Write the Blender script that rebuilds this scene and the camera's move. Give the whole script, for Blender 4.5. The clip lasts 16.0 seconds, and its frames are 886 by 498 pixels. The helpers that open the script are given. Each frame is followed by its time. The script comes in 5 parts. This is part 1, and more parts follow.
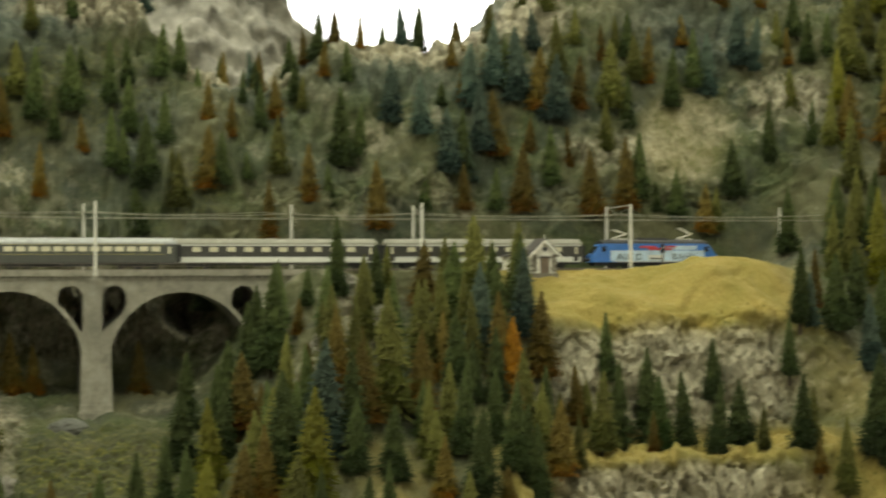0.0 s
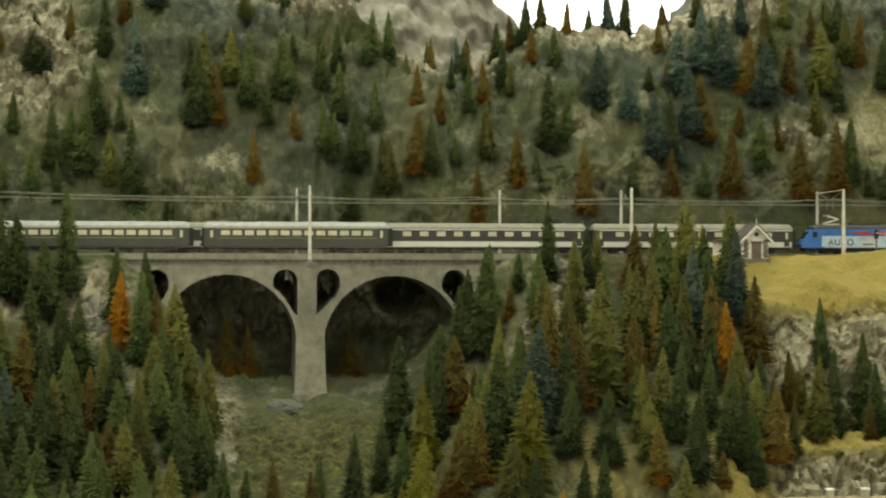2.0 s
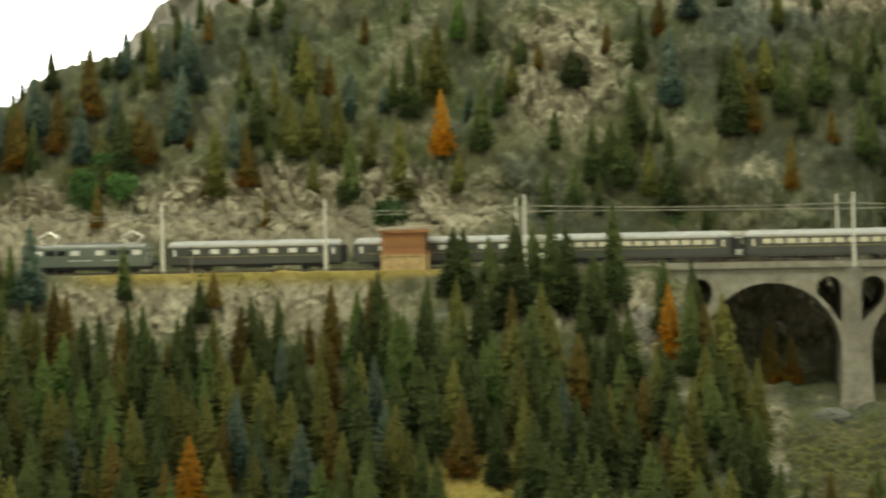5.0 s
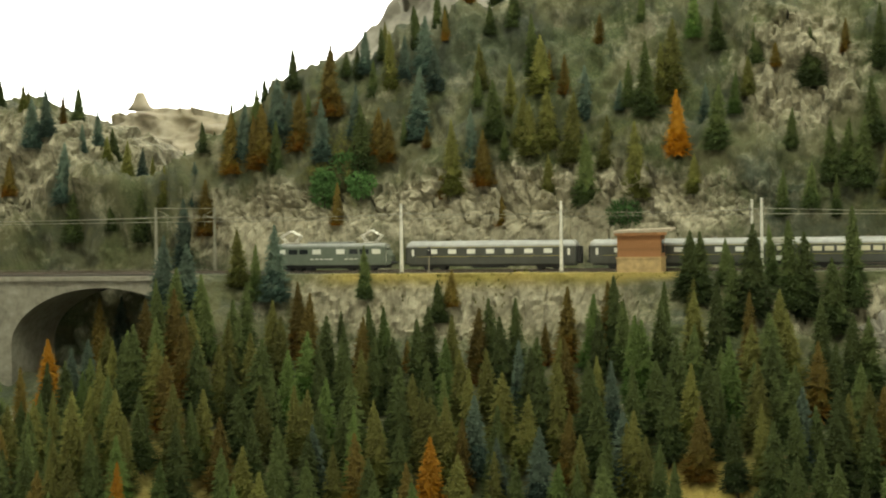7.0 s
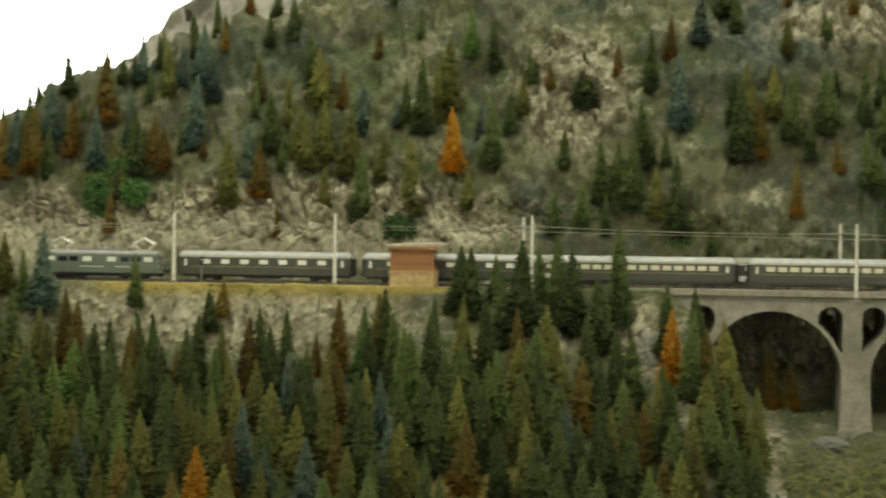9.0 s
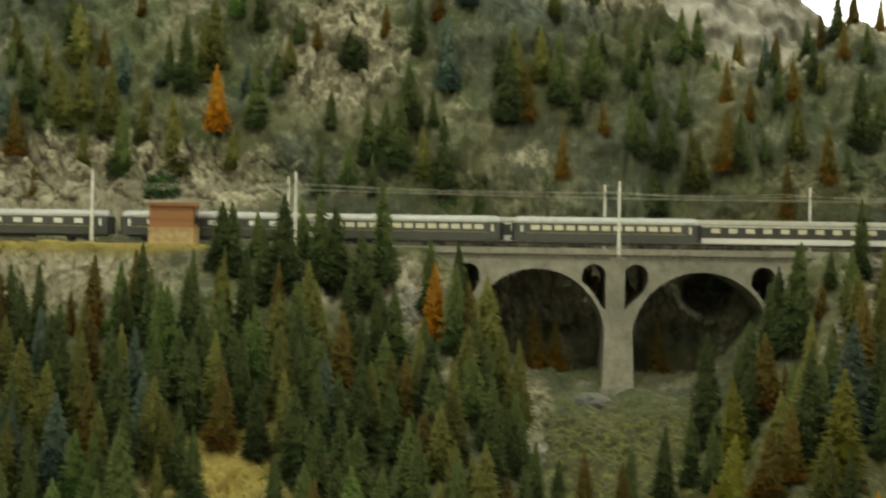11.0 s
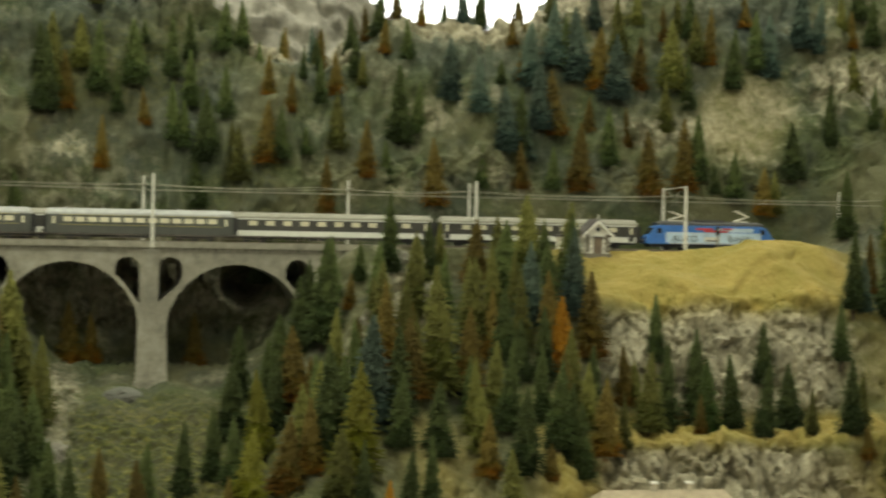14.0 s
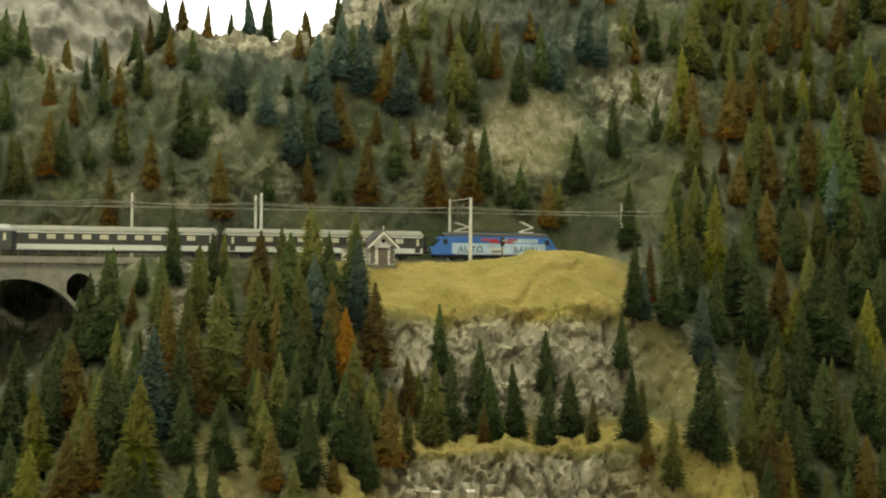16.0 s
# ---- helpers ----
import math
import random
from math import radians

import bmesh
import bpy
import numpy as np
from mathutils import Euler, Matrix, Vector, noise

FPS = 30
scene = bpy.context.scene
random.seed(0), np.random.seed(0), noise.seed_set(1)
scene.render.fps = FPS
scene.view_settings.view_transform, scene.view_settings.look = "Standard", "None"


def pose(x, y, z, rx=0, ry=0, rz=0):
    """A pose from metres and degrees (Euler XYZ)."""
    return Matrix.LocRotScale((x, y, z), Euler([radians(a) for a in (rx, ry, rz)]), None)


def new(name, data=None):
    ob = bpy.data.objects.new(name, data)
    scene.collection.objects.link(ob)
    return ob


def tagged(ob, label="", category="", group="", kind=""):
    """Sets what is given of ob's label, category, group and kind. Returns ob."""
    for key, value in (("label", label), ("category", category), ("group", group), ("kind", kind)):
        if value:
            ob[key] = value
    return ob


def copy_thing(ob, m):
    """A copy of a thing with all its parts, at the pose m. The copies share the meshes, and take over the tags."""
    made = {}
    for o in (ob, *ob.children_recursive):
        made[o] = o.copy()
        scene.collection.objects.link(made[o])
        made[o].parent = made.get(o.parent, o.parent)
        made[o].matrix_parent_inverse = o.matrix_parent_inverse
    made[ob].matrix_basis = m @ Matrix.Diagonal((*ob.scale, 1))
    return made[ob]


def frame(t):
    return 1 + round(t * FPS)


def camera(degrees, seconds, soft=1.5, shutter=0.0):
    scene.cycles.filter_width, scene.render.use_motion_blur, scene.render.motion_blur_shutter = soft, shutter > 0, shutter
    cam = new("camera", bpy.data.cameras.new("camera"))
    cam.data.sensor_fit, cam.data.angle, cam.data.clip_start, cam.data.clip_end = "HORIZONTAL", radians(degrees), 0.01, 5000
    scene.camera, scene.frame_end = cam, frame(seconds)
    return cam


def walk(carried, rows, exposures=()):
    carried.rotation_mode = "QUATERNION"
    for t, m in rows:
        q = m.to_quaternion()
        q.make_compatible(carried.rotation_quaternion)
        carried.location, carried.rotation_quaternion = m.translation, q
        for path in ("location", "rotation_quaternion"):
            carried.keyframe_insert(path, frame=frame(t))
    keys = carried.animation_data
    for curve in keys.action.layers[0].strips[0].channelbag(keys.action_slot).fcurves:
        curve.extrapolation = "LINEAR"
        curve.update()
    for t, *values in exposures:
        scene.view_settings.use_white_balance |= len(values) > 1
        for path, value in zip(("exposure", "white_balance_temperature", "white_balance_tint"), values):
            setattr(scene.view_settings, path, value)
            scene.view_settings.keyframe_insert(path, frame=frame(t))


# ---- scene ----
cam = camera(28.0, 16.0, soft=2.1, shutter=0.6)
# seconds, eye, yaw, pitch, roll
ROWS = [
    (0, -0.0974, -2.6464, 1.4209, -13.170, 0.789, 0.166),
    (0.5, -0.0976, -2.6485, 1.4217, -10.665, 0.478, 0.361),
    (1, -0.1193, -2.6420, 1.4160, -9.941, 0.392, 0.421),
    (1.5, -0.1455, -2.6441, 1.4194, -8.759, 0.238, 0.155),
    (2, -0.1455, -2.6449, 1.4168, -7.452, 0.387, -0.060),
    (2.5, -0.1463, -2.6425, 1.4173, -7.153, 0.447, 0.093),
    (3, -0.1519, -2.6457, 1.4152, -6.887, 0.563, 0.490),
    (3.5, -0.1919, -2.6510, 1.4281, -2.930, 0.440, 1.474),
    (4, -0.2011, -2.6628, 1.4319, 1.292, 0.443, 1.845),
    (4.5, -0.2111, -2.6719, 1.4410, 4.792, 0.279, 1.424),
    (5, -0.2205, -2.6761, 1.4473, 8.269, 0.172, 1.060),
    (5.2, -0.2302, -2.6750, 1.4476, 9.476, 0.168, 0.926),
    (5.8, -0.238, -2.688, 1.466, 12.9, -0.15, 0.8),
    (6.5, -0.245, -2.702, 1.488, 15.4, -0.55, 0.72),
    (7.3, -0.2451, -2.7124, 1.5026, 14.778, -0.834, 0.663),
    (7.5, -0.2360, -2.7119, 1.5042, 14.319, -0.838, 0.530),
    (8, -0.2240, -2.7118, 1.5062, 12.448, -0.652, 0.064),
    (8.5, -0.2101, -2.7042, 1.5017, 10.617, -0.473, -0.483),
    (8.7, -0.2274, -2.7144, 1.4947, 9.663, -0.300, -0.666),
    (10.8, -0.1945, -2.6698, 1.4099, 2.156, 0.688, -0.607),
    (11, -0.1866, -2.6653, 1.4027, 1.604, 0.454, -0.911),
    (11.5, -0.1567, -2.6619, 1.4142, -0.026, -0.363, -0.567),
    (12, -0.1330, -2.6559, 1.3979, -2.692, 0.124, -0.734),
    (12.5, -0.1058, -2.6614, 1.4153, -5.149, -0.049, -0.619),
    (13, -0.0900, -2.6610, 1.4179, -7.310, 0.028, -0.467),
    (13.5, -0.0823, -2.6639, 1.4240, -8.213, -0.020, -0.499),
    (14, -0.0536, -2.6716, 1.4241, -10.415, -0.012, -0.993),
    (14.5, -0.0415, -2.6759, 1.4220, -12.731, 0.105, -1.060),
    (15, -0.0219, -2.6841, 1.4260, -13.893, 0.149, -0.792),
    (15.5, -0.0137, -2.6846, 1.4232, -15.731, 0.428, -0.550),
    (16, -0.0151, -2.6817, 1.4221, -16.472, 0.498, -0.591),
]
walk(cam, [(t, pose(x, y, z, 90 + pitch, roll, yaw)) for t, x, y, z, yaw, pitch, roll in ROWS],
     exposures=((0, 0.05), (3, 0.02), (5, 0.04), (7.5, 0.08), (8.5, 0.04), (11, -0.04), (12, -0.07), (14, 0.05), (16, 0.05)))

# ---- light: a hall lit by ceiling panels, a white backdrop made to glow behind the layout ----
world = bpy.data.worlds.new("world")
scene.world = world
world.use_nodes = True
world.node_tree.nodes["Background"].inputs[0].default_value = (0.9, 0.95, 1.0, 1)
world.node_tree.nodes["Background"].inputs[1].default_value = 0.07
scene.view_settings.exposure = 0.0


def ceiling_lamp(x, y, z, sx, sy, power, colour):
    lamp = bpy.data.lights.new("ceiling_panel_lamp", "AREA")
    lamp.shape, lamp.size, lamp.size_y, lamp.energy, lamp.color = "RECTANGLE", sx, sy, power, colour
    ob = new("ceiling_panel_lamp", lamp)
    ob.location = (x, y, z)
    return ob


ceiling_lamp(-0.7, -1.3, 3.30, 3.4, 0.35, 40, (0.97, 1.0, 0.76))
ceiling_lamp(-0.1, -3.3, 3.30, 3.6, 0.35, 44, (0.97, 1.0, 0.76))
ceiling_lamp(0.0, 0.1, 3.30, 4.5, 0.4, 36, (0.97, 1.0, 0.78))

# ---- materials ----
def material(name, rough=0.8, metal=0.0):
    m = bpy.data.materials.new(name)
    m.use_nodes = True
    nt = m.node_tree
    b = nt.nodes["Principled BSDF"]
    b.inputs["Roughness"].default_value = rough
    b.inputs["Metallic"].default_value = metal
    return m, nt, b


def node(nt, kind, **values):
    n = nt.nodes.new(kind)
    for key, value in values.items():
        n.inputs[key.replace("_", " ")].default_value = value
    return n


def coords(nt):
    return nt.nodes.new("ShaderNodeTexCoord").outputs["Object"]


def noise_tex(nt, scale, detail=6.0, rough=0.6, distort=0.0):
    n = node(nt, "ShaderNodeTexNoise", Scale=scale, Detail=detail, Roughness=rough, Distortion=distort)
    nt.links.new(coords(nt), n.inputs["Vector"])
    return n.outputs["Fac"]


def ramp(nt, fac, stops):
    r = nt.nodes.new("ShaderNodeValToRGB")
    while len(r.color_ramp.elements) < len(stops):
        r.color_ramp.elements.new(0.5)
    for e, (at, c) in zip(r.color_ramp.elements, stops):
        e.position, e.color = at, (*c, 1) if len(c) == 3 else c
    nt.links.new(fac, r.inputs["Fac"])
    return r.outputs["Color"]


def mix(nt, fac, a, b, how="MIX"):
    n = nt.nodes.new("ShaderNodeMix")
    n.data_type, n.blend_type = "RGBA", how
    for value, socket in ((fac, n.inputs[0]), (a, n.inputs[6]), (b, n.inputs[7])):
        if isinstance(value, (int, float)):
            socket.default_value = value
        elif isinstance(value, tuple):
            socket.default_value = (*value, 1)
        else:
            nt.links.new(value, socket)
    return n.outputs[2]


def relief(nt, b, fac, strength, distance):
    n = node(nt, "ShaderNodeBump", Strength=strength, Distance=distance)
    nt.links.new(fac, n.inputs["Height"])
    nt.links.new(n.outputs["Normal"], b.inputs["Normal"])


def plain(name, colour, rough=0.6, metal=0.0, vary=0.25, scale=120.0):
    """A painted or moulded surface: one colour with faint, dusty blotches."""
    m, nt, b = material(name, rough, metal)
    dark = tuple(c * (1 - vary) for c in colour)
    lite = tuple(min(1, c * (1 + vary)) for c in colour)
    c = ramp(nt, noise_tex(nt, scale, 5), [(0.3, dark), (0.7, lite)])
    nt.links.new(c, b.inputs["Base Color"])
    relief(nt, b, noise_tex(nt, scale * 6, 3), 0.15, 0.0005)
    return m


def ground_material():
    m, nt, b = material("scenery_ground", 0.95)
    zone = nt.nodes.new("ShaderNodeAttribute")
    zone.attribute_name = "zone"
    split = nt.nodes.new("ShaderNodeSeparateColor")
    nt.links.new(zone.outputs["Color"], split.inputs[0])
    big, mid, fine = noise_tex(nt, 7, 5, 0.6, 0.4), noise_tex(nt, 44, 7, 0.68, 0.12), noise_tex(nt, 220, 6, 0.7)
    rock = ramp(nt, mid, [(0.25, (0.25, 0.222, 0.15)), (0.5, (0.40, 0.365, 0.258)), (0.75, (0.51, 0.475, 0.355))])
    streak = nt.nodes.new("ShaderNodeMapping")
    streak.inputs["Scale"].default_value = (1.0, 1.0, 0.55)
    streak.inputs["Rotation"].default_value = (0.2, 0.55, 0.1)
    nt.links.new(coords(nt), streak.inputs[0])
    wob = node(nt, "ShaderNodeTexNoise", Scale=30.0, Detail=4.0)
    nt.links.new(coords(nt), wob.inputs["Vector"])
    bent = mix(nt, 0.02, streak.outputs[0], wob.outputs["Color"], "ADD")
    facet = node(nt, "ShaderNodeTexVoronoi", Scale=62.0)
    nt.links.new(bent, facet.inputs["Vector"])
    facet2 = node(nt, "ShaderNodeTexVoronoi", Scale=150.0)
    nt.links.new(bent, facet2.inputs["Vector"])
    tone = nt.nodes.new("ShaderNodeSeparateColor")
    nt.links.new(facet.outputs["Color"], tone.inputs[0])
    tone2 = nt.nodes.new("ShaderNodeSeparateColor")
    nt.links.new(facet2.outputs["Color"], tone2.inputs[0])
    rock = mix(nt, 0.3, rock, ramp(nt, tone.outputs[0], [(0.0, (0.42, 0.41, 0.38)), (0.5, (0.85, 0.85, 0.83)), (1.0, (1, 1, 1))]), "MULTIPLY")
    rock = mix(nt, 0.45, rock, ramp(nt, tone2.outputs[1], [(0.0, (0.45, 0.44, 0.42)), (0.5, (0.9, 0.9, 0.9)), (1.0, (1, 1, 1))]), "MULTIPLY")
    drip = nt.nodes.new("ShaderNodeMapping")
    drip.inputs["Scale"].default_value = (1.0, 1.0, 0.22)
    drip.inputs["Rotation"].default_value = (0.0, 0.3, 0.0)
    nt.links.new(coords(nt), drip.inputs[0])
    stain = node(nt, "ShaderNodeTexNoise", Scale=55.0, Detail=7.0, Roughness=0.7)
    nt.links.new(drip.outputs[0], stain.inputs["Vector"])
    rock = mix(nt, 0.55, rock, ramp(nt, stain.outputs["Fac"], [(0.36, (0.16, 0.145, 0.11)), (0.46, (0.85, 0.84, 0.80)), (0.62, (1, 1, 1))]), "MULTIPLY")
    moss = ramp(nt, fine, [(0.3, (0.026, 0.036, 0.012)), (0.55, (0.064, 0.080, 0.028)), (0.75, (0.130, 0.142, 0.058))])
    green = ramp(nt, noise_tex(nt, 95, 6, 0.7), [(0.38, (0.016, 0.017, 0.003)), (0.5, (0.042, 0.046, 0.007)), (0.60, (0.100, 0.098, 0.012)), (0.72, (0.20, 0.19, 0.034))])
    green = mix(nt, ramp(nt, noise_tex(nt, 26, 5, 0.65, 0.4), [(0.48, (0, 0, 0)), (0.66, (0.6, 0.6, 0.6))]), green, (0.050, 0.044, 0.016))
    bare = ramp(nt, mid, [(0.40, (0, 0, 0)), (0.58, (1, 1, 1))])
    earth = mix(nt, ramp(nt, big, [(0.40, (0, 0, 0)), (0.58, (1, 1, 1))]), moss, (0.098, 0.096, 0.046))
    earth = mix(nt, ramp(nt, noise_tex(nt, 15, 5, 0.6, 0.5), [(0.5, (0, 0, 0)), (0.66, (0.7, 0.7, 0.7))]), earth, (0.052, 0.058, 0.040))
    patch = mix(nt, 0.35, noise_tex(nt, 13, 6, 0.62, 0.5), mid)
    base = mix(nt, ramp(nt, patch, [(0.53, (0, 0, 0)), (0.66, (0.6, 0.6, 0.6))]), earth, rock)
    lichen = ramp(nt, noise_tex(nt, 60, 6, 0.7), [(0.32, (0.022, 0.030, 0.022)), (0.52, (0.052, 0.064, 0.048)), (0.72, (0.13, 0.145, 0.11))])
    cover = nt.nodes.new("ShaderNodeMath")
    cover.operation, cover.use_clamp = "MULTIPLY_ADD", True
    nt.links.new(zone.outputs["Alpha"], cover.inputs[0])
    cover.inputs[1].default_value = 0.9
    nt.links.new(ramp(nt, noise_tex(nt, 6, 6, 0.62, 0.6), [(0.52, (0, 0, 0)), (0.64, (0.6, 0.6, 0.6))]), cover.inputs[2])
    rockfac = nt.nodes.new("ShaderNodeMath")
    rockfac.operation = "MULTIPLY_ADD"
    rockfac.use_clamp = True
    nt.links.new(split.outputs[1], rockfac.inputs[0])
    rockfac.inputs[1].default_value = 1.5
    shift = node(nt, "ShaderNodeMath")
    shift.operation = "MULTIPLY_ADD"
    nt.links.new(bare, shift.inputs[0])
    shift.inputs[1].default_value, shift.inputs[2].default_value = 0.45, -0.42
    nt.links.new(shift.outputs[0], rockfac.inputs[2])
    base = mix(nt, rockfac.outputs[0], mix(nt, cover.outputs[0], base, lichen), rock)
    straw = ramp(nt, fine, [(0.2, (0.22, 0.165, 0.038)), (0.5, (0.30, 0.228, 0.058)), (0.8, (0.37, 0.285, 0.082))])
    straw = mix(nt, ramp(nt, noise_tex(nt, 16, 5, 0.6), [(0.42, (0, 0, 0)), (0.66, (0.6, 0.6, 0.6))]), straw, (0.19, 0.17, 0.030))
    base = mix(nt, split.outputs[0], base, straw)
    base = mix(nt, split.outputs[2], base, green)
    nt.links.new(base, b.inputs["Base Color"])
    total = mix(nt, 0.35, mid, fine)
    total = mix(nt, 0.55, total, mix(nt, 0.5, facet.outputs["Distance"], facet2.outputs["Distance"]))
    relief(nt, b, total, 0.8, 0.007)
    return m


def foliage_material(name, tip, low, dust_highlight):
    m, nt, b = material(name, 0.9)
    # top light is put into the colour: darker low down, dusty highlights higher up
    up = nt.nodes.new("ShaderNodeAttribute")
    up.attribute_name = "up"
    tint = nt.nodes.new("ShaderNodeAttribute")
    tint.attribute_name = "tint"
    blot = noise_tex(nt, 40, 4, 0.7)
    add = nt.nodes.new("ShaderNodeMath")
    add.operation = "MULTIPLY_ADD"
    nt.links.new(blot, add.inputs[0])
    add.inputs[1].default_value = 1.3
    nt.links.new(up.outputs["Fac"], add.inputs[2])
    c = ramp(nt, add.outputs[0], [(0.55, low), (1.10, tip), (1.75, dust_highlight)])
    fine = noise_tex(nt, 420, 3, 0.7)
    c = mix(nt, ramp(nt, fine, [(0.42, (0, 0, 0)), (0.70, (0.55, 0.55, 0.55))]), c, dust_highlight)
    tip_at = nt.nodes.new("ShaderNodeAttribute")   # painted highlight: the flock is made palest at the ends of the twigs
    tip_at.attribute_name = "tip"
    c = mix(nt, ramp(nt, tip_at.outputs["Fac"], [(0.35, (0, 0, 0)), (1.0, (0.3, 0.3, 0.3))]), c, dust_highlight)
    info = nt.nodes.new("ShaderNodeObjectInfo")
    hsv = node(nt, "ShaderNodeHueSaturation", Saturation=1.14)
    val = node(nt, "ShaderNodeMapRange", To_Min=0.45, To_Max=0.87)
    nt.links.new(info.outputs["Random"], val.inputs[0])
    plus = nt.nodes.new("ShaderNodeMath")
    nt.links.new(val.outputs[0], plus.inputs[0])
    nt.links.new(tint.outputs["Fac"], plus.inputs[1])
    nt.links.new(plus.outputs[0], hsv.inputs["Value"])
    nt.links.new(c, hsv.inputs["Color"])
    nt.links.new(hsv.outputs[0], b.inputs["Base Color"])
    b.inputs["Specular IOR Level"].default_value = 0.2
    return m


def stone_material(name, a, b_, c_, scale=60.0):
    m, nt, b = material(name, 0.9)
    n1, n2 = noise_tex(nt, scale, 7, 0.65), noise_tex(nt, 9, 5, 0.6)
    c = ramp(nt, n1, [(0.3, a), (0.5, b_), (0.72, c_)])
    c = mix(nt, ramp(nt, n2, [(0.45, (0, 0, 0)), (0.7, (0.45, 0.45, 0.45))]), c, tuple(v * 0.55 for v in a))
    nt.links.new(c, b.inputs["Base Color"])
    relief(nt, b, n1, 0.5, 0.003)
    return m


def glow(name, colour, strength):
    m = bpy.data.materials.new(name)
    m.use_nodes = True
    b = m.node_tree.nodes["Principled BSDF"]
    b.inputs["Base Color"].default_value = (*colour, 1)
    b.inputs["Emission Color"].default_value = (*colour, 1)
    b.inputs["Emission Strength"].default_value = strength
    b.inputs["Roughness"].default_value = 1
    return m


GROUND = ground_material()
# middle, base and highlight colours; their order upward paints in the crown's shading
FOLIAGE = {
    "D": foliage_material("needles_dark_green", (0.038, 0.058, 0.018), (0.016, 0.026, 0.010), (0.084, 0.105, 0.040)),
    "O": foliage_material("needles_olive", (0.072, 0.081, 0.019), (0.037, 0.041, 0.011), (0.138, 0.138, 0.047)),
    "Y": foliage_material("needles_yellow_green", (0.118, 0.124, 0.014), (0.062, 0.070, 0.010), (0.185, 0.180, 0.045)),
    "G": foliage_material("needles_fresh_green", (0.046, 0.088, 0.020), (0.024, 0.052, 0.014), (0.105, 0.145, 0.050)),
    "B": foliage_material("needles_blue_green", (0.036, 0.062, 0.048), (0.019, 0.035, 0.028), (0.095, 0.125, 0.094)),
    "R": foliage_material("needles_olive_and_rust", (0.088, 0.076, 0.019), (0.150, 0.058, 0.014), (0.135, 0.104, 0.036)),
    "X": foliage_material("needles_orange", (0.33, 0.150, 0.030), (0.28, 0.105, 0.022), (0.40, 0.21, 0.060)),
}
BUSH = foliage_material("bush_fresh_green", (0.075, 0.185, 0.060), (0.045, 0.12, 0.040), (0.14, 0.25, 0.095))
SNAG = plain("weathered_grey_wood", (0.26, 0.25, 0.21), 0.9)
BARK = plain("tree_bark", (0.06, 0.045, 0.03), 0.95)
STONE = stone_material("bridge_stone", (0.19, 0.178, 0.138), (0.29, 0.272, 0.212), (0.37, 0.35, 0.285), 70)
FARROCK = stone_material("mountain_rock", (0.20, 0.19, 0.16), (0.31, 0.29, 0.24), (0.42, 0.395, 0.33), 34)
DULL = stone_material("grey_boulder", (0.085, 0.085, 0.072), (0.125, 0.125, 0.105), (0.17, 0.17, 0.145), 60)
CREAM = stone_material("cream_mountain_rock", (0.34, 0.29, 0.20), (0.46, 0.41, 0.30), (0.60, 0.55, 0.43), 12)
BALLAST = plain("ballast", (0.10, 0.09, 0.075), 0.95, 0, 0.5, 500)
SLEEPER = plain("sleeper_brown", (0.055, 0.045, 0.035), 0.9)
RAIL = plain("rail_steel", (0.20, 0.17, 0.14), 0.4, 0.8)
MAST = plain("mast_pale_grey", (0.66, 0.64, 0.56), 0.6)
WIRE = plain("wire_pale", (0.26, 0.25, 0.19), 0.5, 0.3)
DARK = plain("underframe_black", (0.018, 0.018, 0.018), 0.6)
OLIVE = plain("coach_dark_green", (0.058, 0.062, 0.052), 0.4, 0, 0.15)
COACH_ROOF = plain("coach_silver_roof", (0.34, 0.345, 0.33), 0.45, 0.1, 0.15)
ROOF_BEIGE = plain("coach_beige_roof", (0.25, 0.24, 0.19), 0.5, 0, 0.15)
ROOF_DARK = plain("dark_grey_roof", (0.06, 0.06, 0.06), 0.55)
LOCO_GREEN = plain("loco_grey_green", (0.125, 0.15, 0.115), 0.4, 0, 0.12)
LOCO_ROOF = plain("loco_silver_roof", (0.26, 0.27, 0.25), 0.45)
BLIND = plain("pale_window_blind", (0.72, 0.72, 0.66), 0.35, 0, 0.08)
GLASS = plain("dark_window_glass", (0.02, 0.024, 0.026), 0.12)
CREAMWIN = plain("cream_window", (0.62, 0.58, 0.42), 0.35, 0, 0.12)
CHARCOAL = plain("coach_charcoal", (0.045, 0.043, 0.036), 0.4, 0, 0.15)
WHITE = plain("coach_white", (0.66, 0.66, 0.60), 0.4, 0, 0.08)
GOLD = plain("yellow_line", (0.42, 0.36, 0.10), 0.5)
BLUE = plain("loco_blue", (0.045, 0.17, 0.52), 0.35, 0, 0.2, 60)
SKYBLUE = plain("pale_blue_panel", (0.50, 0.64, 0.76), 0.35, 0, 0.3, 45)
RED = plain("red_lettering", (0.55, 0.05, 0.05), 0.4)
LETTER = plain("dark_lettering", (0.035, 0.04, 0.05), 0.5)
CHROME = plain("bare_metal", (0.72, 0.70, 0.62), 0.3, 0.6)
WOOD = plain("hut_brown_boards", (0.36, 0.165, 0.06), 0.7, 0, 0.25, 90)
TAN = plain("hut_tan_base", (0.47, 0.33, 0.15), 0.8, 0, 0.25)
TANROOF = plain("hut_roof_felt", (0.42, 0.35, 0.26), 0.8)
PLASTER = plain("white_plaster", (0.80, 0.78, 0.70), 0.85, 0, 0.12)
QUOIN = plain("grey_quoin_stone", (0.20, 0.18, 0.14), 0.9)
SLATE = plain("dark_slate", (0.07, 0.06, 0.055), 0.8)
DOORWOOD = plain("brown_door", (0.16, 0.12, 0.085), 0.8)
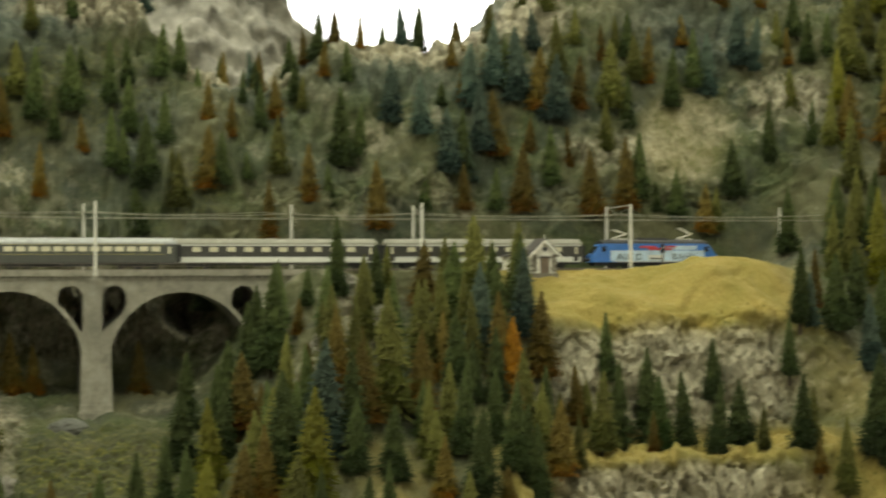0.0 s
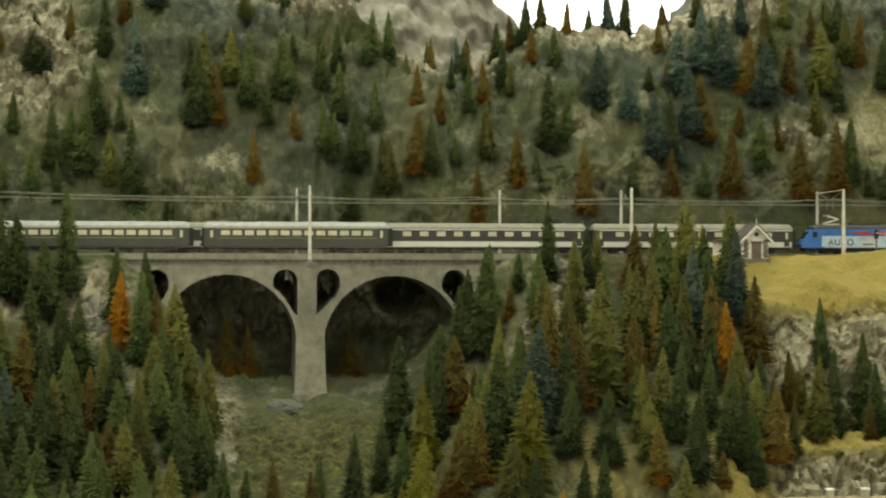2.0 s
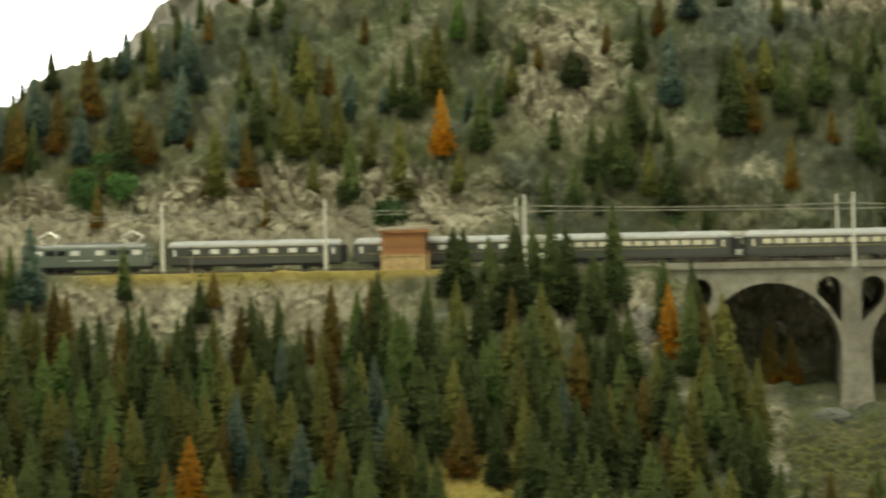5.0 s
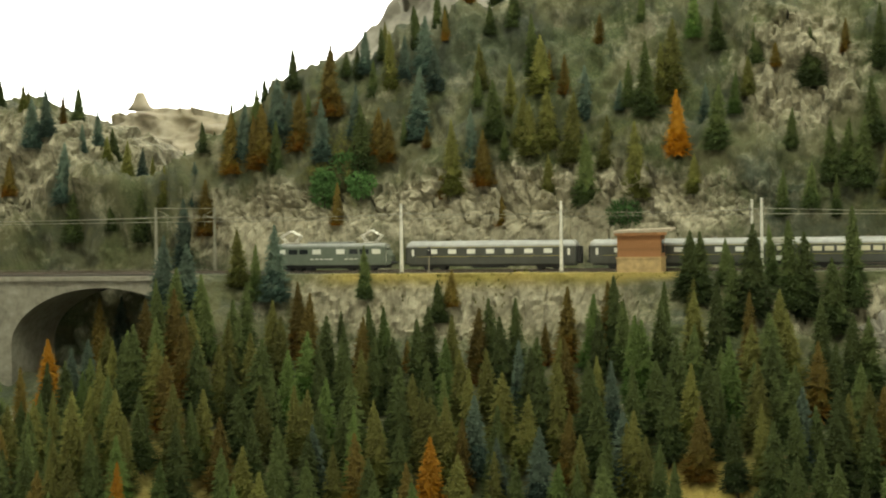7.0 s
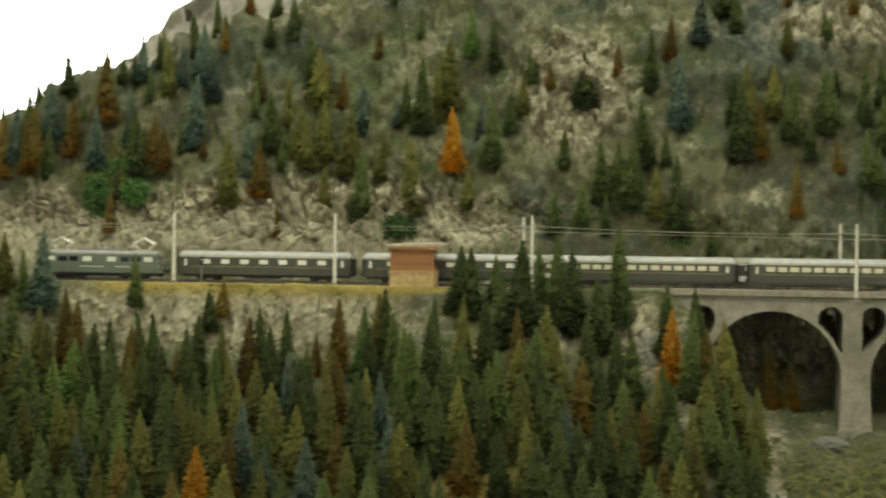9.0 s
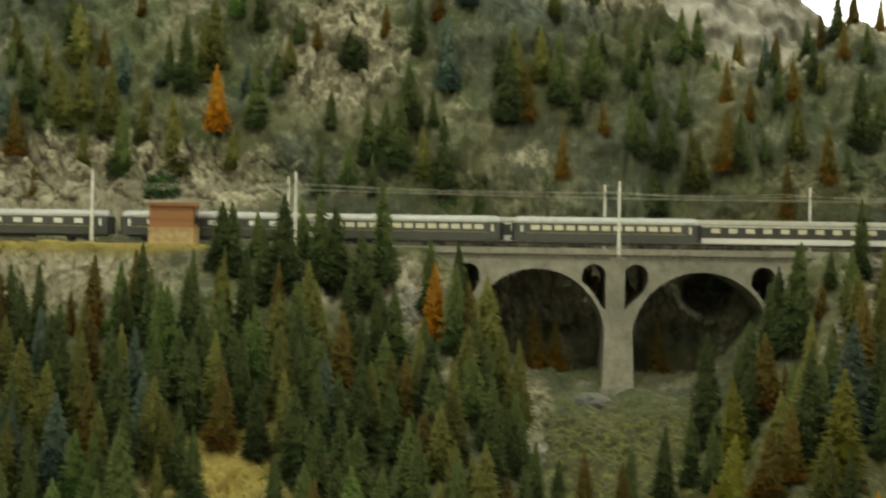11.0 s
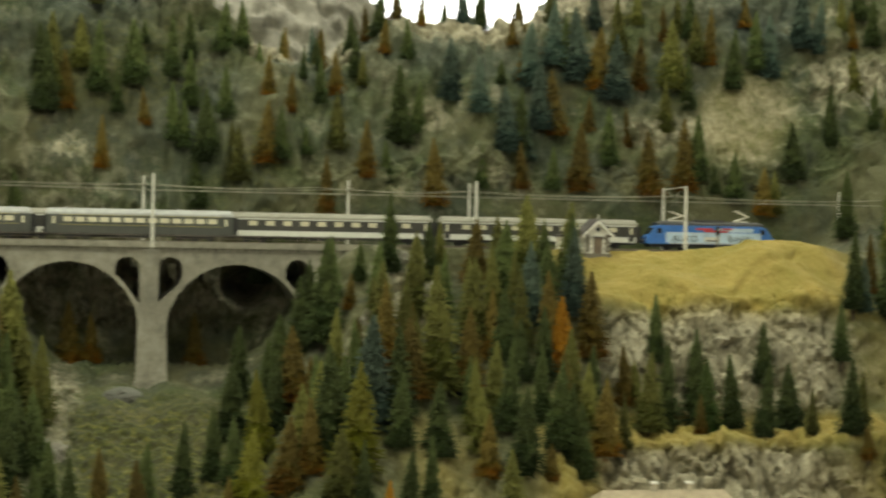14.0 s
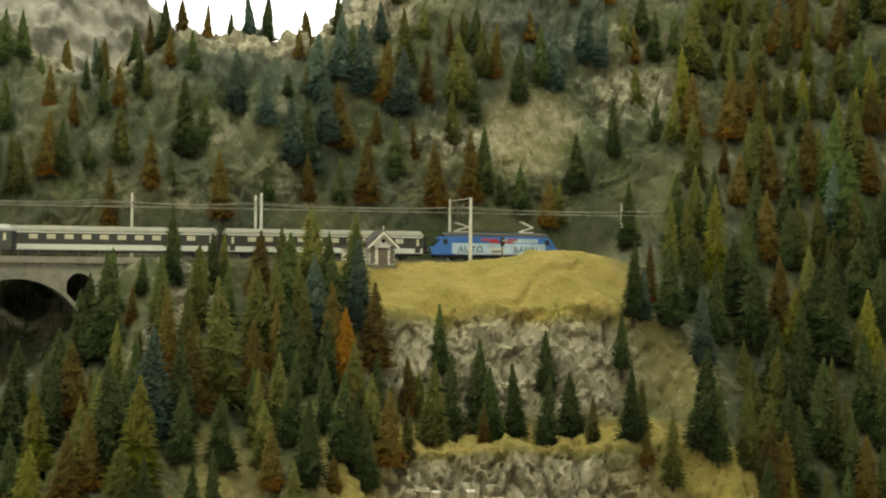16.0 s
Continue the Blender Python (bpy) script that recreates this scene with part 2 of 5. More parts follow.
HOUSE_ROOF = plain("beige_tile_roof", (0.33, 0.27, 0.18), 0.8, 0, 0.2)
HALL = plain("hall_paint", (0.72, 0.70, 0.64), 0.9, 0, 0.05, 3)
HALLFLOOR = plain("hall_carpet", (0.34, 0.32, 0.29), 0.95, 0, 0.2, 8)
FASCIA = plain("fascia_board", (0.10, 0.085, 0.06), 0.7)
# no lamp: emission added to the white wall, which also rim-lights the ridge
BACKDROP_GLOW = glow("glowing_white_backdrop", (1.0, 1.0, 0.98), 3.8)


# ---- the lie of the land (metres) ----
DECK = 1.425          # height of the track bed
NEAR, FAR = 0.0, 0.052  # centre lines of the two tracks


def curve(x, knots):
    xs, ys = [k[0] for k in knots], [k[1] for k in knots]
    x = np.asarray(x, float)
    i = np.clip(np.searchsorted(xs, x) - 1, 0, len(xs) - 2)
    a, b = np.take(xs, i), np.take(xs, i + 1)
    u = np.clip((x - a) / (b - a), 0, 1)
    u = u * u * (3 - 2 * u)
    return np.take(ys, i) * (1 - u) + np.take(ys, i + 1) * u


def ease(a, b, x):
    u = np.clip((np.asarray(x, float) - a) / (b - a), 0, 1)
    return u * u * (3 - 2 * u)


RIDGE = [(-2.9, 1.75), (-1.95, 1.735), (-1.79, 1.695), (-1.66, 1.588), (-1.6, 1.575), (-1.53, 1.59), (-1.45, 1.655), (-1.38, 1.70), (-1.30, 1.765), (-1.21, 1.785), (-1.12, 1.83), (-1.0, 1.875), (-0.8, 1.94),
         (-0.6, 2.06), (-0.1, 2.08), (0.04, 1.95), (0.12, 1.82), (0.19, 1.742), (0.25, 1.728), (0.34, 1.758), (0.42, 1.778),
         (0.53, 1.80), (0.68, 1.81), (0.75, 1.885), (0.87, 2.02), (1.3, 2.15), (2.7, 2.15)]
MEADOW = [(0.50, 0.0), (0.64, 1.0), (0.98, 1.0), (1.12, 0.0)]
WALL = [(-1.32, 0.0), (-1.2, 0.075), (-0.72, 0.075), (-0.62, 0.02), (-0.46, 0.02), (-0.30, 0.06), (-0.24, 0.0), (0.3, 0.0), (0.4, 0.03), (0.5, 0.0)]


def ravine(x, y):
    """How much of the ravine under the bridge (first) and under the left viaduct (second) there is."""
    one = 1 - ease(0.11, 0.30, np.abs(x - 0.005 - 0.05 * np.clip(-y, 0, 0.4)))
    two = 1 - ease(0.13, 0.22, np.abs(x + 1.60))
    return one, two


def land(x, y):
    """The smooth height of the ground."""
    x, y = np.asarray(x, float), np.asarray(y, float)
    d = np.clip(-0.085 - y, 0, None)
    meadow = curve(x, MEADOW)
    slope = curve(x, WALL) * ease(0.0, 0.03, d) + 0.80 * d
    steps = 0.50 * np.minimum(d, 0.15) + 0.165 * ease(0.13, 0.20, d) + 0.12 * np.clip(d - 0.20, 0, 0.12) + 0.14 * ease(0.29, 0.35, d) + 0.5 * np.clip(d - 0.35, 0, None)
    front = DECK - slope * (1 - meadow) - steps * meadow
    front = front + meadow * (0.040 * np.exp(-((x - 0.935) / 0.09) ** 2) * np.exp(-((y + 0.13) / 0.05) ** 2) + 0.009 * np.sin(x * 37 + 40 * y) * ease(0.02, 0.06, d) * (1 - ease(0.12, 0.16, d)))
    up = np.clip(y - 0.105, 0, None)
    back = DECK + 2.1 * up + 0.05 * ease(0, 0.02, up)
    z = np.where(y < 0, front, back)
    one, two = ravine(x, y)
    floor_1 = 1.246 + 0.33 * np.minimum(y, 0) + np.clip(y - 0.116, 0, None) * 9
    floor_2 = 1.26 + 0.35 * np.minimum(y, 0) + np.clip(y - 0.116, 0, None) * 7
    z = np.where(floor_1 < z, z + (floor_1 - z) * one, z)
    z = np.where(floor_2 < z, z + (floor_2 - z) * two, z)
    spur = 1.40 + 1.15 * (y + 0.06) + 0.22 * np.clip(x - 1.1, 0, None) - 0.25 * np.clip(-0.25 - y, 0, None)
    s = ease(1.05, 1.24, x)
    z = z + (spur - z) * s
    top = curve(x, RIDGE)
    k = 0.03
    h = np.clip(0.5 + 0.5 * (top - z) / k, 0, 1)
    z = top * (1 - h) + z * h - k * h * (1 - h)
    return z - 0.12 * np.clip(y - 0.45, 0, None)


# ---- small building kit ----
def finish(bm, name, mat, smooth=False):
    me = bpy.data.meshes.new(name)
    bm.normal_update()
    bm.to_mesh(me)
    bm.free()
    for mm in (mat if isinstance(mat, (list, tuple)) else (mat,)):
        me.materials.append(mm)
    if smooth:
        me.polygons.foreach_set("use_smooth", [True] * len(me.polygons))
    return me


def part(name, bm, mat, parent, label="", smooth=False):
    ob = new(name, bm if isinstance(bm, bpy.types.Mesh) else finish(bm, name, mat, smooth))
    ob.parent = parent
    if label:
        ob["label"] = label
    return ob


def thing(name, label, category, group="", kind="", at=(0, 0, 0)):
    ob = new(name)
    ob.empty_display_size = 0.01
    ob.location = at
    return tagged(ob, label, category, group, kind)


def box(x0, x1, y0, y1, z0, z1, bevel=0.0, bm=None):
    bm = bm or bmesh.new()
    r = bmesh.ops.create_cube(bm, size=1.0, matrix=Matrix.LocRotScale(((x0 + x1) / 2, (y0 + y1) / 2, (z0 + z1) / 2), None, (x1 - x0, y1 - y0, z1 - z0)))
    if bevel:
        edges = list({e for v in r["verts"] for e in v.link_edges})
        bmesh.ops.bevel(bm, geom=edges, offset=bevel, segments=2, affect="EDGES")
    return bm


def rod(a, b, r0, r1=None, sides=6, bm=None):
    bm = bm or bmesh.new()
    a, b = Vector(a), Vector(b)
    q = (b - a).to_track_quat("Z", "Y")
    m = Matrix.LocRotScale((a + b) / 2, q, None)
    bmesh.ops.create_cone(bm, cap_ends=True, segments=sides, radius1=r0, radius2=r0 if r1 is None else r1, depth=(b - a).length, matrix=m)
    return bm


def prism(loops, y0, y1, bm=None):
    """A slab between y0 and y1 whose outline in x, z is the first loop, with the other loops as openings."""
    from mathutils.geometry import tessellate_polygon
    bm = bm or bmesh.new()
    flat = [p for lp in loops for p in lp]
    tris = tessellate_polygon([[Vector((x, z, 0)) for x, z in lp] for lp in loops])
    front = [bm.verts.new((x, y0, z)) for x, z in flat]
    back = [bm.verts.new((x, y1, z)) for x, z in flat]
    for t in tris:
        for side in (front, back):
            try:
                bm.faces.new([side[i] for i in t])
            except ValueError:
                pass
    k = 0
    for lp in loops:
        n = len(lp)
        for i in range(n):
            a, b = k + i, k + (i + 1) % n
            bm.faces.new((front[a], front[b], back[b], back[a]))
        k += n
    bmesh.ops.recalc_face_normals(bm, faces=bm.faces)
    return bm


def loft(sections, bm=None, caps=True):
    """Skin through closed sections of equal length."""
    bm = bm or bmesh.new()
    rings = [[bm.verts.new(p) for p in s] for s in sections]
    for a, b in zip(rings, rings[1:]):
        for i in range(len(a)):
            j = (i + 1) % len(a)
            bm.faces.new((a[i], a[j], b[j], b[i]))
    if caps:
        bm.faces.new(rings[0][::-1])
        bm.faces.new(rings[-1])
    bmesh.ops.recalc_face_normals(bm, faces=bm.faces)
    return bm


# ---- the ground: one sheet of modelled scenery ----
def crag(p, seed):
    """Angular blocks: each cell of rock is a tilted plane with a crease round it."""
    far, cells = noise.voronoi(p)
    c = cells[0]
    k = math.sin(c.x * 12.99 + c.y * 78.23 + c.z * 37.72 + seed) * 43758.55
    r1 = k - math.floor(k)
    r2 = (k * 7.13) - math.floor(k * 7.13)
    r3 = (k * 3.77) - math.floor(k * 3.77)
    q = p - c
    return (r1 - 0.5) * 0.8 + (r2 - 0.5) * 2.6 * q.x + (r3 - 0.5) * 2.6 * q.z - 0.5 * max(0.0, 0.16 - (far[1] - far[0])) / 0.16


def rough_noise(x, y, z):
    """Crags and lumps of the modelled rock at a place."""
    p = Vector((x, y * 0.7, z))
    a = noise.fractal(p * 9, 0.9, 2.1, 4)
    c = noise.noise(p * 95)
    d = crag(Vector((x * 24 + z * 9, y * 11, z * 19 - x * 8)) + Vector((a, c, a)) * 0.25, 1.0)
    e = crag(Vector((x * 60 + z * 26, y * 26, z * 44 - x * 20)) + Vector((c, a, c)) * 0.2, 5.0)
    return a, c, d, e


def bareness(x, y, z):
    """Where the ground is bare rock: walls, cliffs and patches of the upper slope."""
    r = 0.0
    def spot(cx, cz, w, h, s=1.0):
        return s * math.exp(-(((x - cx) / w) ** 2 + ((z - cz) / h) ** 2) ** 2)
    if y > 0.05:
        r = max(spot(-0.44, 1.74, 0.11, 0.10, 0.65), spot(-1.85, 1.62, 0.2, 0.10, 0.7), spot(-0.13, 1.53, 0.12, 0.08, 0.22), spot(-0.85, 1.52, 0.34, 0.075), spot(0.5, 1.80, 0.14, 0.035), spot(0.24, 1.765, 0.09, 0.035, 1.3),
                spot(0.75, 1.86, 0.06, 0.05), spot(0.43, 1.63, 0.06, 0.03, 0.3), spot(-1.3, 1.5, 0.2, 0.07, 0.9), spot(0.0, 1.86, 0.12, 0.04, 0.8), spot(1.18, 1.72, 0.08, 0.05, 0.6), spot(0.0, 1.36, 0.28, 0.07, 0.5), spot(0.85, 1.62, 0.1, 0.03, 0.5), spot(0.42, 1.52, 0.06, 0.02, 0.3))
    else:
        r = max(spot(0.81, 1.275, 0.2, 0.10, 1.2), spot(0.75, 1.10, 0.25, 0.07, 1.3), spot(-0.93, 1.385, 0.27, 0.055, 1.2), spot(-0.55, 1.10, 0.12, 0.035, 1.2), spot(-0.31, 1.36, 0.05, 0.05), spot(0.36, 1.37, 0.05, 0.07, 0.8), spot(-0.4, 1.365, 0.12, 0.03, 0.6), spot(-0.13, 1.2, 0.03, 0.06, 0.6), spot(1.12, 1.28, 0.05, 0.05, 0.2))
    return r


def calm(x, y):
    """1 where the ground is modelled smooth: the track bed and the meadow."""
    bed = (1 - ease(0.0, 0.03, np.abs(y - 0.012) - 0.095)) * (1 - np.maximum(*ravine(x, y))) * (1 - ease(1.08, 1.16, x))
    field = np.where(np.asarray(y) < 0, curve(x, MEADOW) * (1 - ease(0.10, 0.14, -0.085 - y)), 0.0)
    return np.maximum(bed, field)


def slide(x, y, z):
    """The smooth pale scree on the slope above the meadow."""
    return math.exp(-(((x - 0.99 - 0.3 * (z - 1.66)) / 0.092) ** 2 + ((z - 1.655) / 0.085) ** 2) ** 3) if y > 0.05 else 0.0


def bump(x, y, z, smooth):
    """How far the modelled surface stands out from the smooth land."""
    a, c, d, e = rough_noise(x, y, z)
    k = (1 - smooth) * (1 - 0.75 * slide(x, y, z))
    bare = bareness(x, y, z)
    worn = 1.0 if y > 0 or z < 1.19 else 0.45 if x < -0.6 else 0.75   # the cliffs under the track are rounder
    lumps = 0.010 * a + 0.002 * c + worn * ((0.008 + 0.011 * bare) * d + (0.0035 + 0.004 * bare) * (0.5 if z > 1.6 else 1.0) * e)
    if y > 0.108:   # gullies, ribs and ledges of the upper slope
        u = ease(0.108, 0.15, y) * (1 - 0.8 * slide(x, y, z))
        rib = noise.ridged_multi_fractal(Vector((x * 3.4 + z * 1.6, 2.0, z * 2.6)), 0.9, 2.1, 4, 1.0, 2.0) - 1.0
        w = z * 17 + 3.5 * a + 2.2 * noise.noise(Vector((x * 5, 4.0, z * 4))) + x * 2.5
        ledge = w - math.floor(w)
        lumps -= 0.03 * math.exp(-(((x + 0.41) / 0.045) ** 2 + ((z - 1.735 + 0.4 * (x + 0.41)) / 0.014) ** 2) ** 2)   # a dark overhang
        lumps += float(u) * (0.022 * rib + 0.012 * a + 0.011 * (ledge if ledge < 0.8 else (1 - ledge) * 4))
    folds = 0.0006 * c + (0.009 * noise.fractal(Vector((x * 13 + y * 6, y * 20, 3.0)), 0.9, 2.0, 3) if y < -0.085 else 0.0)
    # a worn crease runs down across the meadow
    along = (x - 0.80) * 0.93 + (y + 0.205) * 0.37
    aside = -(x - 0.80) * 0.37 + (y + 0.205) * 0.93 + 0.006 * math.sin(along * 60)
    if 0.0 < along < 0.17:
        folds -= 0.004 * math.exp(-(aside / 0.004) ** 2) - 0.0018 * math.exp(-((aside - 0.010) / 0.008) ** 2)
    return k * lumps + (1 - k) * folds


def height(x, y):
    z = float(land(x, y))
    steep = (float(land(x, y + 0.004)) - float(land(x, y - 0.004))) / 0.008
    return z + min(2.0, math.hypot(1.0, steep)) * bump(x, y, z, float(calm(x, y))) - 0.003


def build_ground():
    xs = np.concatenate([np.arange(-3.4, -2.0, 0.05), np.arange(-2.0, 1.75, 0.0034), np.arange(1.75, 3.2, 0.05)])
    ys = np.concatenate([np.arange(-0.95, -0.6, 0.03), np.arange(-0.6, -0.445, 0.0034), np.arange(-0.445, -0.365, 0.0017), np.arange(-0.365, -0.295, 0.0034), np.arange(-0.295, -0.205, 0.0016), np.arange(-0.205, -0.125, 0.0034), np.arange(-0.125, -0.082, 0.0015), np.arange(-0.082, 0.108, 0.0045), np.arange(0.108, 0.146, 0.0009), np.arange(0.146, 0.44, 0.0034), np.arange(0.44, 1.3, 0.04)])
    gx, gy = np.meshgrid(xs, ys)
    base = land(gx, gy)
    still = calm(gx, gy)
    nx, ny = len(xs), len(ys)
    mead = curve(gx, MEADOW)
    deep = -0.085 - gy
    field = mead * (1 - ease(0.130, 0.152, deep))
    field = np.maximum(field, mead * np.exp(-((base - 1.182) / 0.018) ** 2))
    for cx, w, s in ((-0.52, 0.12, 1.0), (1.08, 0.13, 1.0), (-1.3, 0.2, 0.7), (0.36, 0.06, 0.5), (0.53, 0.05, 0.9), (0.07, 0.04, 0.8)):
        field = np.maximum(field, s * ease(0.22, 0.3, deep) * np.exp(-((gx - cx) / w) ** 2))
    field = np.maximum(field, 0.9 * ease(-0.096, -0.088, gy) * ease(-1.2, -1.1, gx) * (1 - ease(-0.62, -0.55, gx)))
    field = np.maximum(field, 0.32 * np.exp(-(((gx - 1.06) / 0.07) ** 2 + ((base - 1.27) / 0.075) ** 2) ** 2))
    field = np.where(gy < 0, field, 0)
    moss = np.zeros_like(base)
    for cx, cz, w, h, s in ((-1.20, 1.60, 0.07, 0.075, 1.0), (0.16, 1.56, 0.06, 0.05, 0.5), (-0.27, 1.51, 0.06, 0.025, 0.5), (0.80, 1.82, 0.02, 0.01, 0.8), (-0.02, 1.72, 0.16, 0.09, 0.45), (-0.78, 1.64, 0.1, 0.05, 0.35)):
        moss = np.maximum(moss, s * np.exp(-(((gx - cx) / w) ** 2 + ((base - cz) / h) ** 2) ** 2))
    moss = np.where(gy > 0.05, moss, 0.9 * (1 - ease(1.185, 1.228, base)) * (1 - ease(0.1, 0.2, np.abs(gx - 0.03))))
    dzdy, dzdx = np.gradient(base, ys, xs)
    lean = np.stack([-dzdx, -dzdy, np.ones_like(base)], -1)
    lean /= np.linalg.norm(lean, axis=-1, keepdims=True)
    verts = np.stack([gx, gy, base], -1)
    zone = np.ones((ny, nx, 4))
    teal = np.zeros_like(base)
    for cx, cz, w, h, s in ((-0.10, 1.82, 0.12, 0.10, 1.0), (0.06, 1.67, 0.10, 0.10, 0.7), (0.50, 1.74, 0.16, 0.05, 0.7), (-1.0, 1.80, 0.18, 0.07, 0.5), (1.02, 1.85, 0.12, 0.07, 0.8), (0.33, 1.60, 0.10, 0.06, 0.4)):
        teal = np.maximum(teal, s * np.exp(-(((gx - cx) / w) ** 2 + ((base - cz) / h) ** 2) ** 2))
    teal = np.where(gy > 0.11, teal, 0)
    for j in range(ny):
        for i in range(nx):
            x, y, z = float(xs[i]), float(ys[j]), float(base[j, i])
            out = bump(x, y, z, float(still[j, i]))
            verts[j, i] += out * lean[j, i]
            if 0.1 < y < 0.2 and abs(x - 0.15) < 0.06:   # the dark cave behind the arch
                wob = 1 + 0.35 * noise.noise(Vector((x * 40, 0.0, z * 40)))
                verts[j, i, 1] += 0.13 * math.exp(-(((x - 0.15) / 0.033) ** 2 + ((z - 1.362) / 0.028) ** 2) ** 2 * wob)
            scree = slide(x, y, z)
            f = float(field[j, i])
            zone[j, i] = (min(1, f + 0.22 * scree), min(1, bareness(x, y, z) + 0.38 * scree) * (1 - f), moss[j, i], teal[j, i])
    idx = np.arange(nx * ny).reshape(ny, nx)
    quads = np.stack([idx[:-1, :-1], idx[:-1, 1:], idx[1:, 1:], idx[1:, :-1]], -1).reshape(-1, 4)
    v = verts.reshape(-1, 3)
    me = bpy.data.meshes.new("ground")
    me.from_pydata(v.tolist(), [], quads.tolist())
    me.materials.append(GROUND)
    rocky = (zone[..., 1].reshape(-1)[quads].mean(1) < 0.3).tolist()
    me.polygons.foreach_set("use_smooth", rocky)
    att = me.attributes.new("zone", "FLOAT_COLOR", "POINT")
    att.data.foreach_set("color", zone.reshape(-1).astype(np.float32))
    return tagged(new("ground", me), "modelled mountainside of rock, moss and ochre grass", "ground", kind="structure")


build_ground()

# ---- far mountains ----
def mountain(name, label, mat, profile, y, depth, seed, rough=1.0):
    """A craggy massif whose skyline follows the profile."""
    xs = np.linspace(profile[0][0], profile[-1][0], 240)
    vs = np.linspace(0, 1, 90)
    top = curve(xs, profile)
    verts, faces = [], []
    for v in vs:
        for x, t in zip(xs, top):
            z = 1.35 + (t - 1.35) * v
            p = Vector((x * 3 + seed, v * 3, z * 3))
            b = noise.ridged_multi_fractal(p * 3.2, 0.75, 2.1, 5, 1.0, 2.0) - 1.2
            a = noise.fractal(p * 1.1, 1.0, 2.0, 4)
            k = crag(Vector((x * 11 + z * 5, v * 3, z * 12 - x * 4)) + Vector((a, b, a)) * 0.3, seed + 2.0)
            verts.append((x, y + depth * v + 0.05 * a - 0.03 * rough * b - 0.013 * rough * k, z + rough * (0.010 * a + 0.005 * b + 0.003 * k)))
    n = len(xs)
    for j in range(len(vs) - 1):
        for i in range(n - 1):
            faces.append((j * n + i, j * n + i + 1, (j + 1) * n + i + 1, (j + 1) * n + i))
    back = len(verts)
    for x, t in zip(xs, top):
        verts.append((x, y + depth * 1.6 + 0.1, 1.3))
    j = (len(vs) - 1) * n
    for i in range(n - 1):
        faces.append((j + i, j + i + 1, back + i + 1, back + i))
    me = bpy.data.meshes.new(name)
    me.from_pydata(verts, [], faces)
    me.materials.append(mat)
    me.polygons.foreach_set("use_smooth", [True] * len(me.polygons))
    return tagged(new(name, me), label, "mountain", kind="structure")


mountain("backdrop_mountain", "grey modelled rock peak behind the forested slope", FARROCK,
         [(-0.5, 1.7), (-0.1, 2.1), (0.2, 2.2), (0.38, 2.05), (0.455, 1.945), (0.49, 1.905), (0.53, 1.86), (0.59, 1.79), (0.66, 1.6)], 0.62, 0.35, 0)
mountain("backdrop_ridge", "smooth grey rock flank behind the forested slope", FARROCK,
         [(-1.75, 1.55), (-1.62, 1.72), (-1.524, 1.832), (-1.456, 1.882), (-1.40, 1.935), (-1.343, 1.988), (-1.2, 2.11), (-0.9, 2.25), (-0.6, 2.2)], 0.62, 0.35, 5, 0.3)
mountain("backdrop_cream_mountain", "cream sandstone massif with a flat stepped top", CREAM,
         [(-3.4, 1.6), (-2.6, 1.66), (-2.34, 1.70), (-2.24, 1.735), (-2.16, 1.78), (-2.08, 1.80), (-1.98, 1.79), (-1.88, 1.775), (-1.80, 1.74), (-1.7, 1.6)], 1.0, 0.3, 9)
bm = loft([[(-2.06 + r * math.cos(a), 1.22 + r * math.sin(a), z) for a in np.linspace(0, 2 * math.pi, 8, endpoint=False)] for r, z in ((0.034, 1.785), (0.02, 1.803), (0.013, 1.82), (0.009, 1.828))])
tagged(new("summit_rock", finish(bm, "summit_rock", CREAM, True)), "small cream rock knob on the summit", "rock", kind="structure")

# ---- the hall round the layout ----
tagged(new("floor", finish(box(-5, 5, -4.5, 3.2, -0.05, 0.0), "floor", HALLFLOOR)), "dark carpeted hall floor", "floor", kind="structure")
tagged(new("ceiling", finish(box(-5, 5, -4.5, 3.2, 3.4, 3.45), "ceiling", HALL)), "off-white hall ceiling", "ceiling", kind="structure")
tagged(new("wall_south", finish(box(-5, 5, -4.6, -4.5, 0, 3.4), "wall_south", HALL)), "off-white hall wall", "wall", kind="structure")
tagged(new("wall_west", finish(box(-5.1, -5, -4.5, 3.2, 0, 3.4), "wall_west", HALL)), "off-white hall wall", "wall", kind="structure")
tagged(new("wall_east", finish(box(5, 5.1, -4.5, 3.2, 0, 3.4), "wall_east", HALL)), "off-white hall wall", "wall", kind="structure")
tagged(new("backdrop", finish(box(-5, 5, 3.2, 3.3, 0, 3.4), "backdrop", BACKDROP_GLOW)), "white backdrop made to glow behind the mountains", "backdrop", kind="structure")
tagged(new("fascia", finish(box(-3.4, 3.2, -0.99, -0.95, 0.0, 0.82), "fascia", FASCIA)), "dark board along the layout's front", "board", kind="structure")


# ---- the viaduct ----
def arch(cx, half, spring, crown, n=28):
    """Points of an arch from right to left."""
    return [(cx + half * math.cos(a), spring + (crown - spring) * math.sin(a) ** 1.04) for a in np.linspace(0, math.pi, n)]


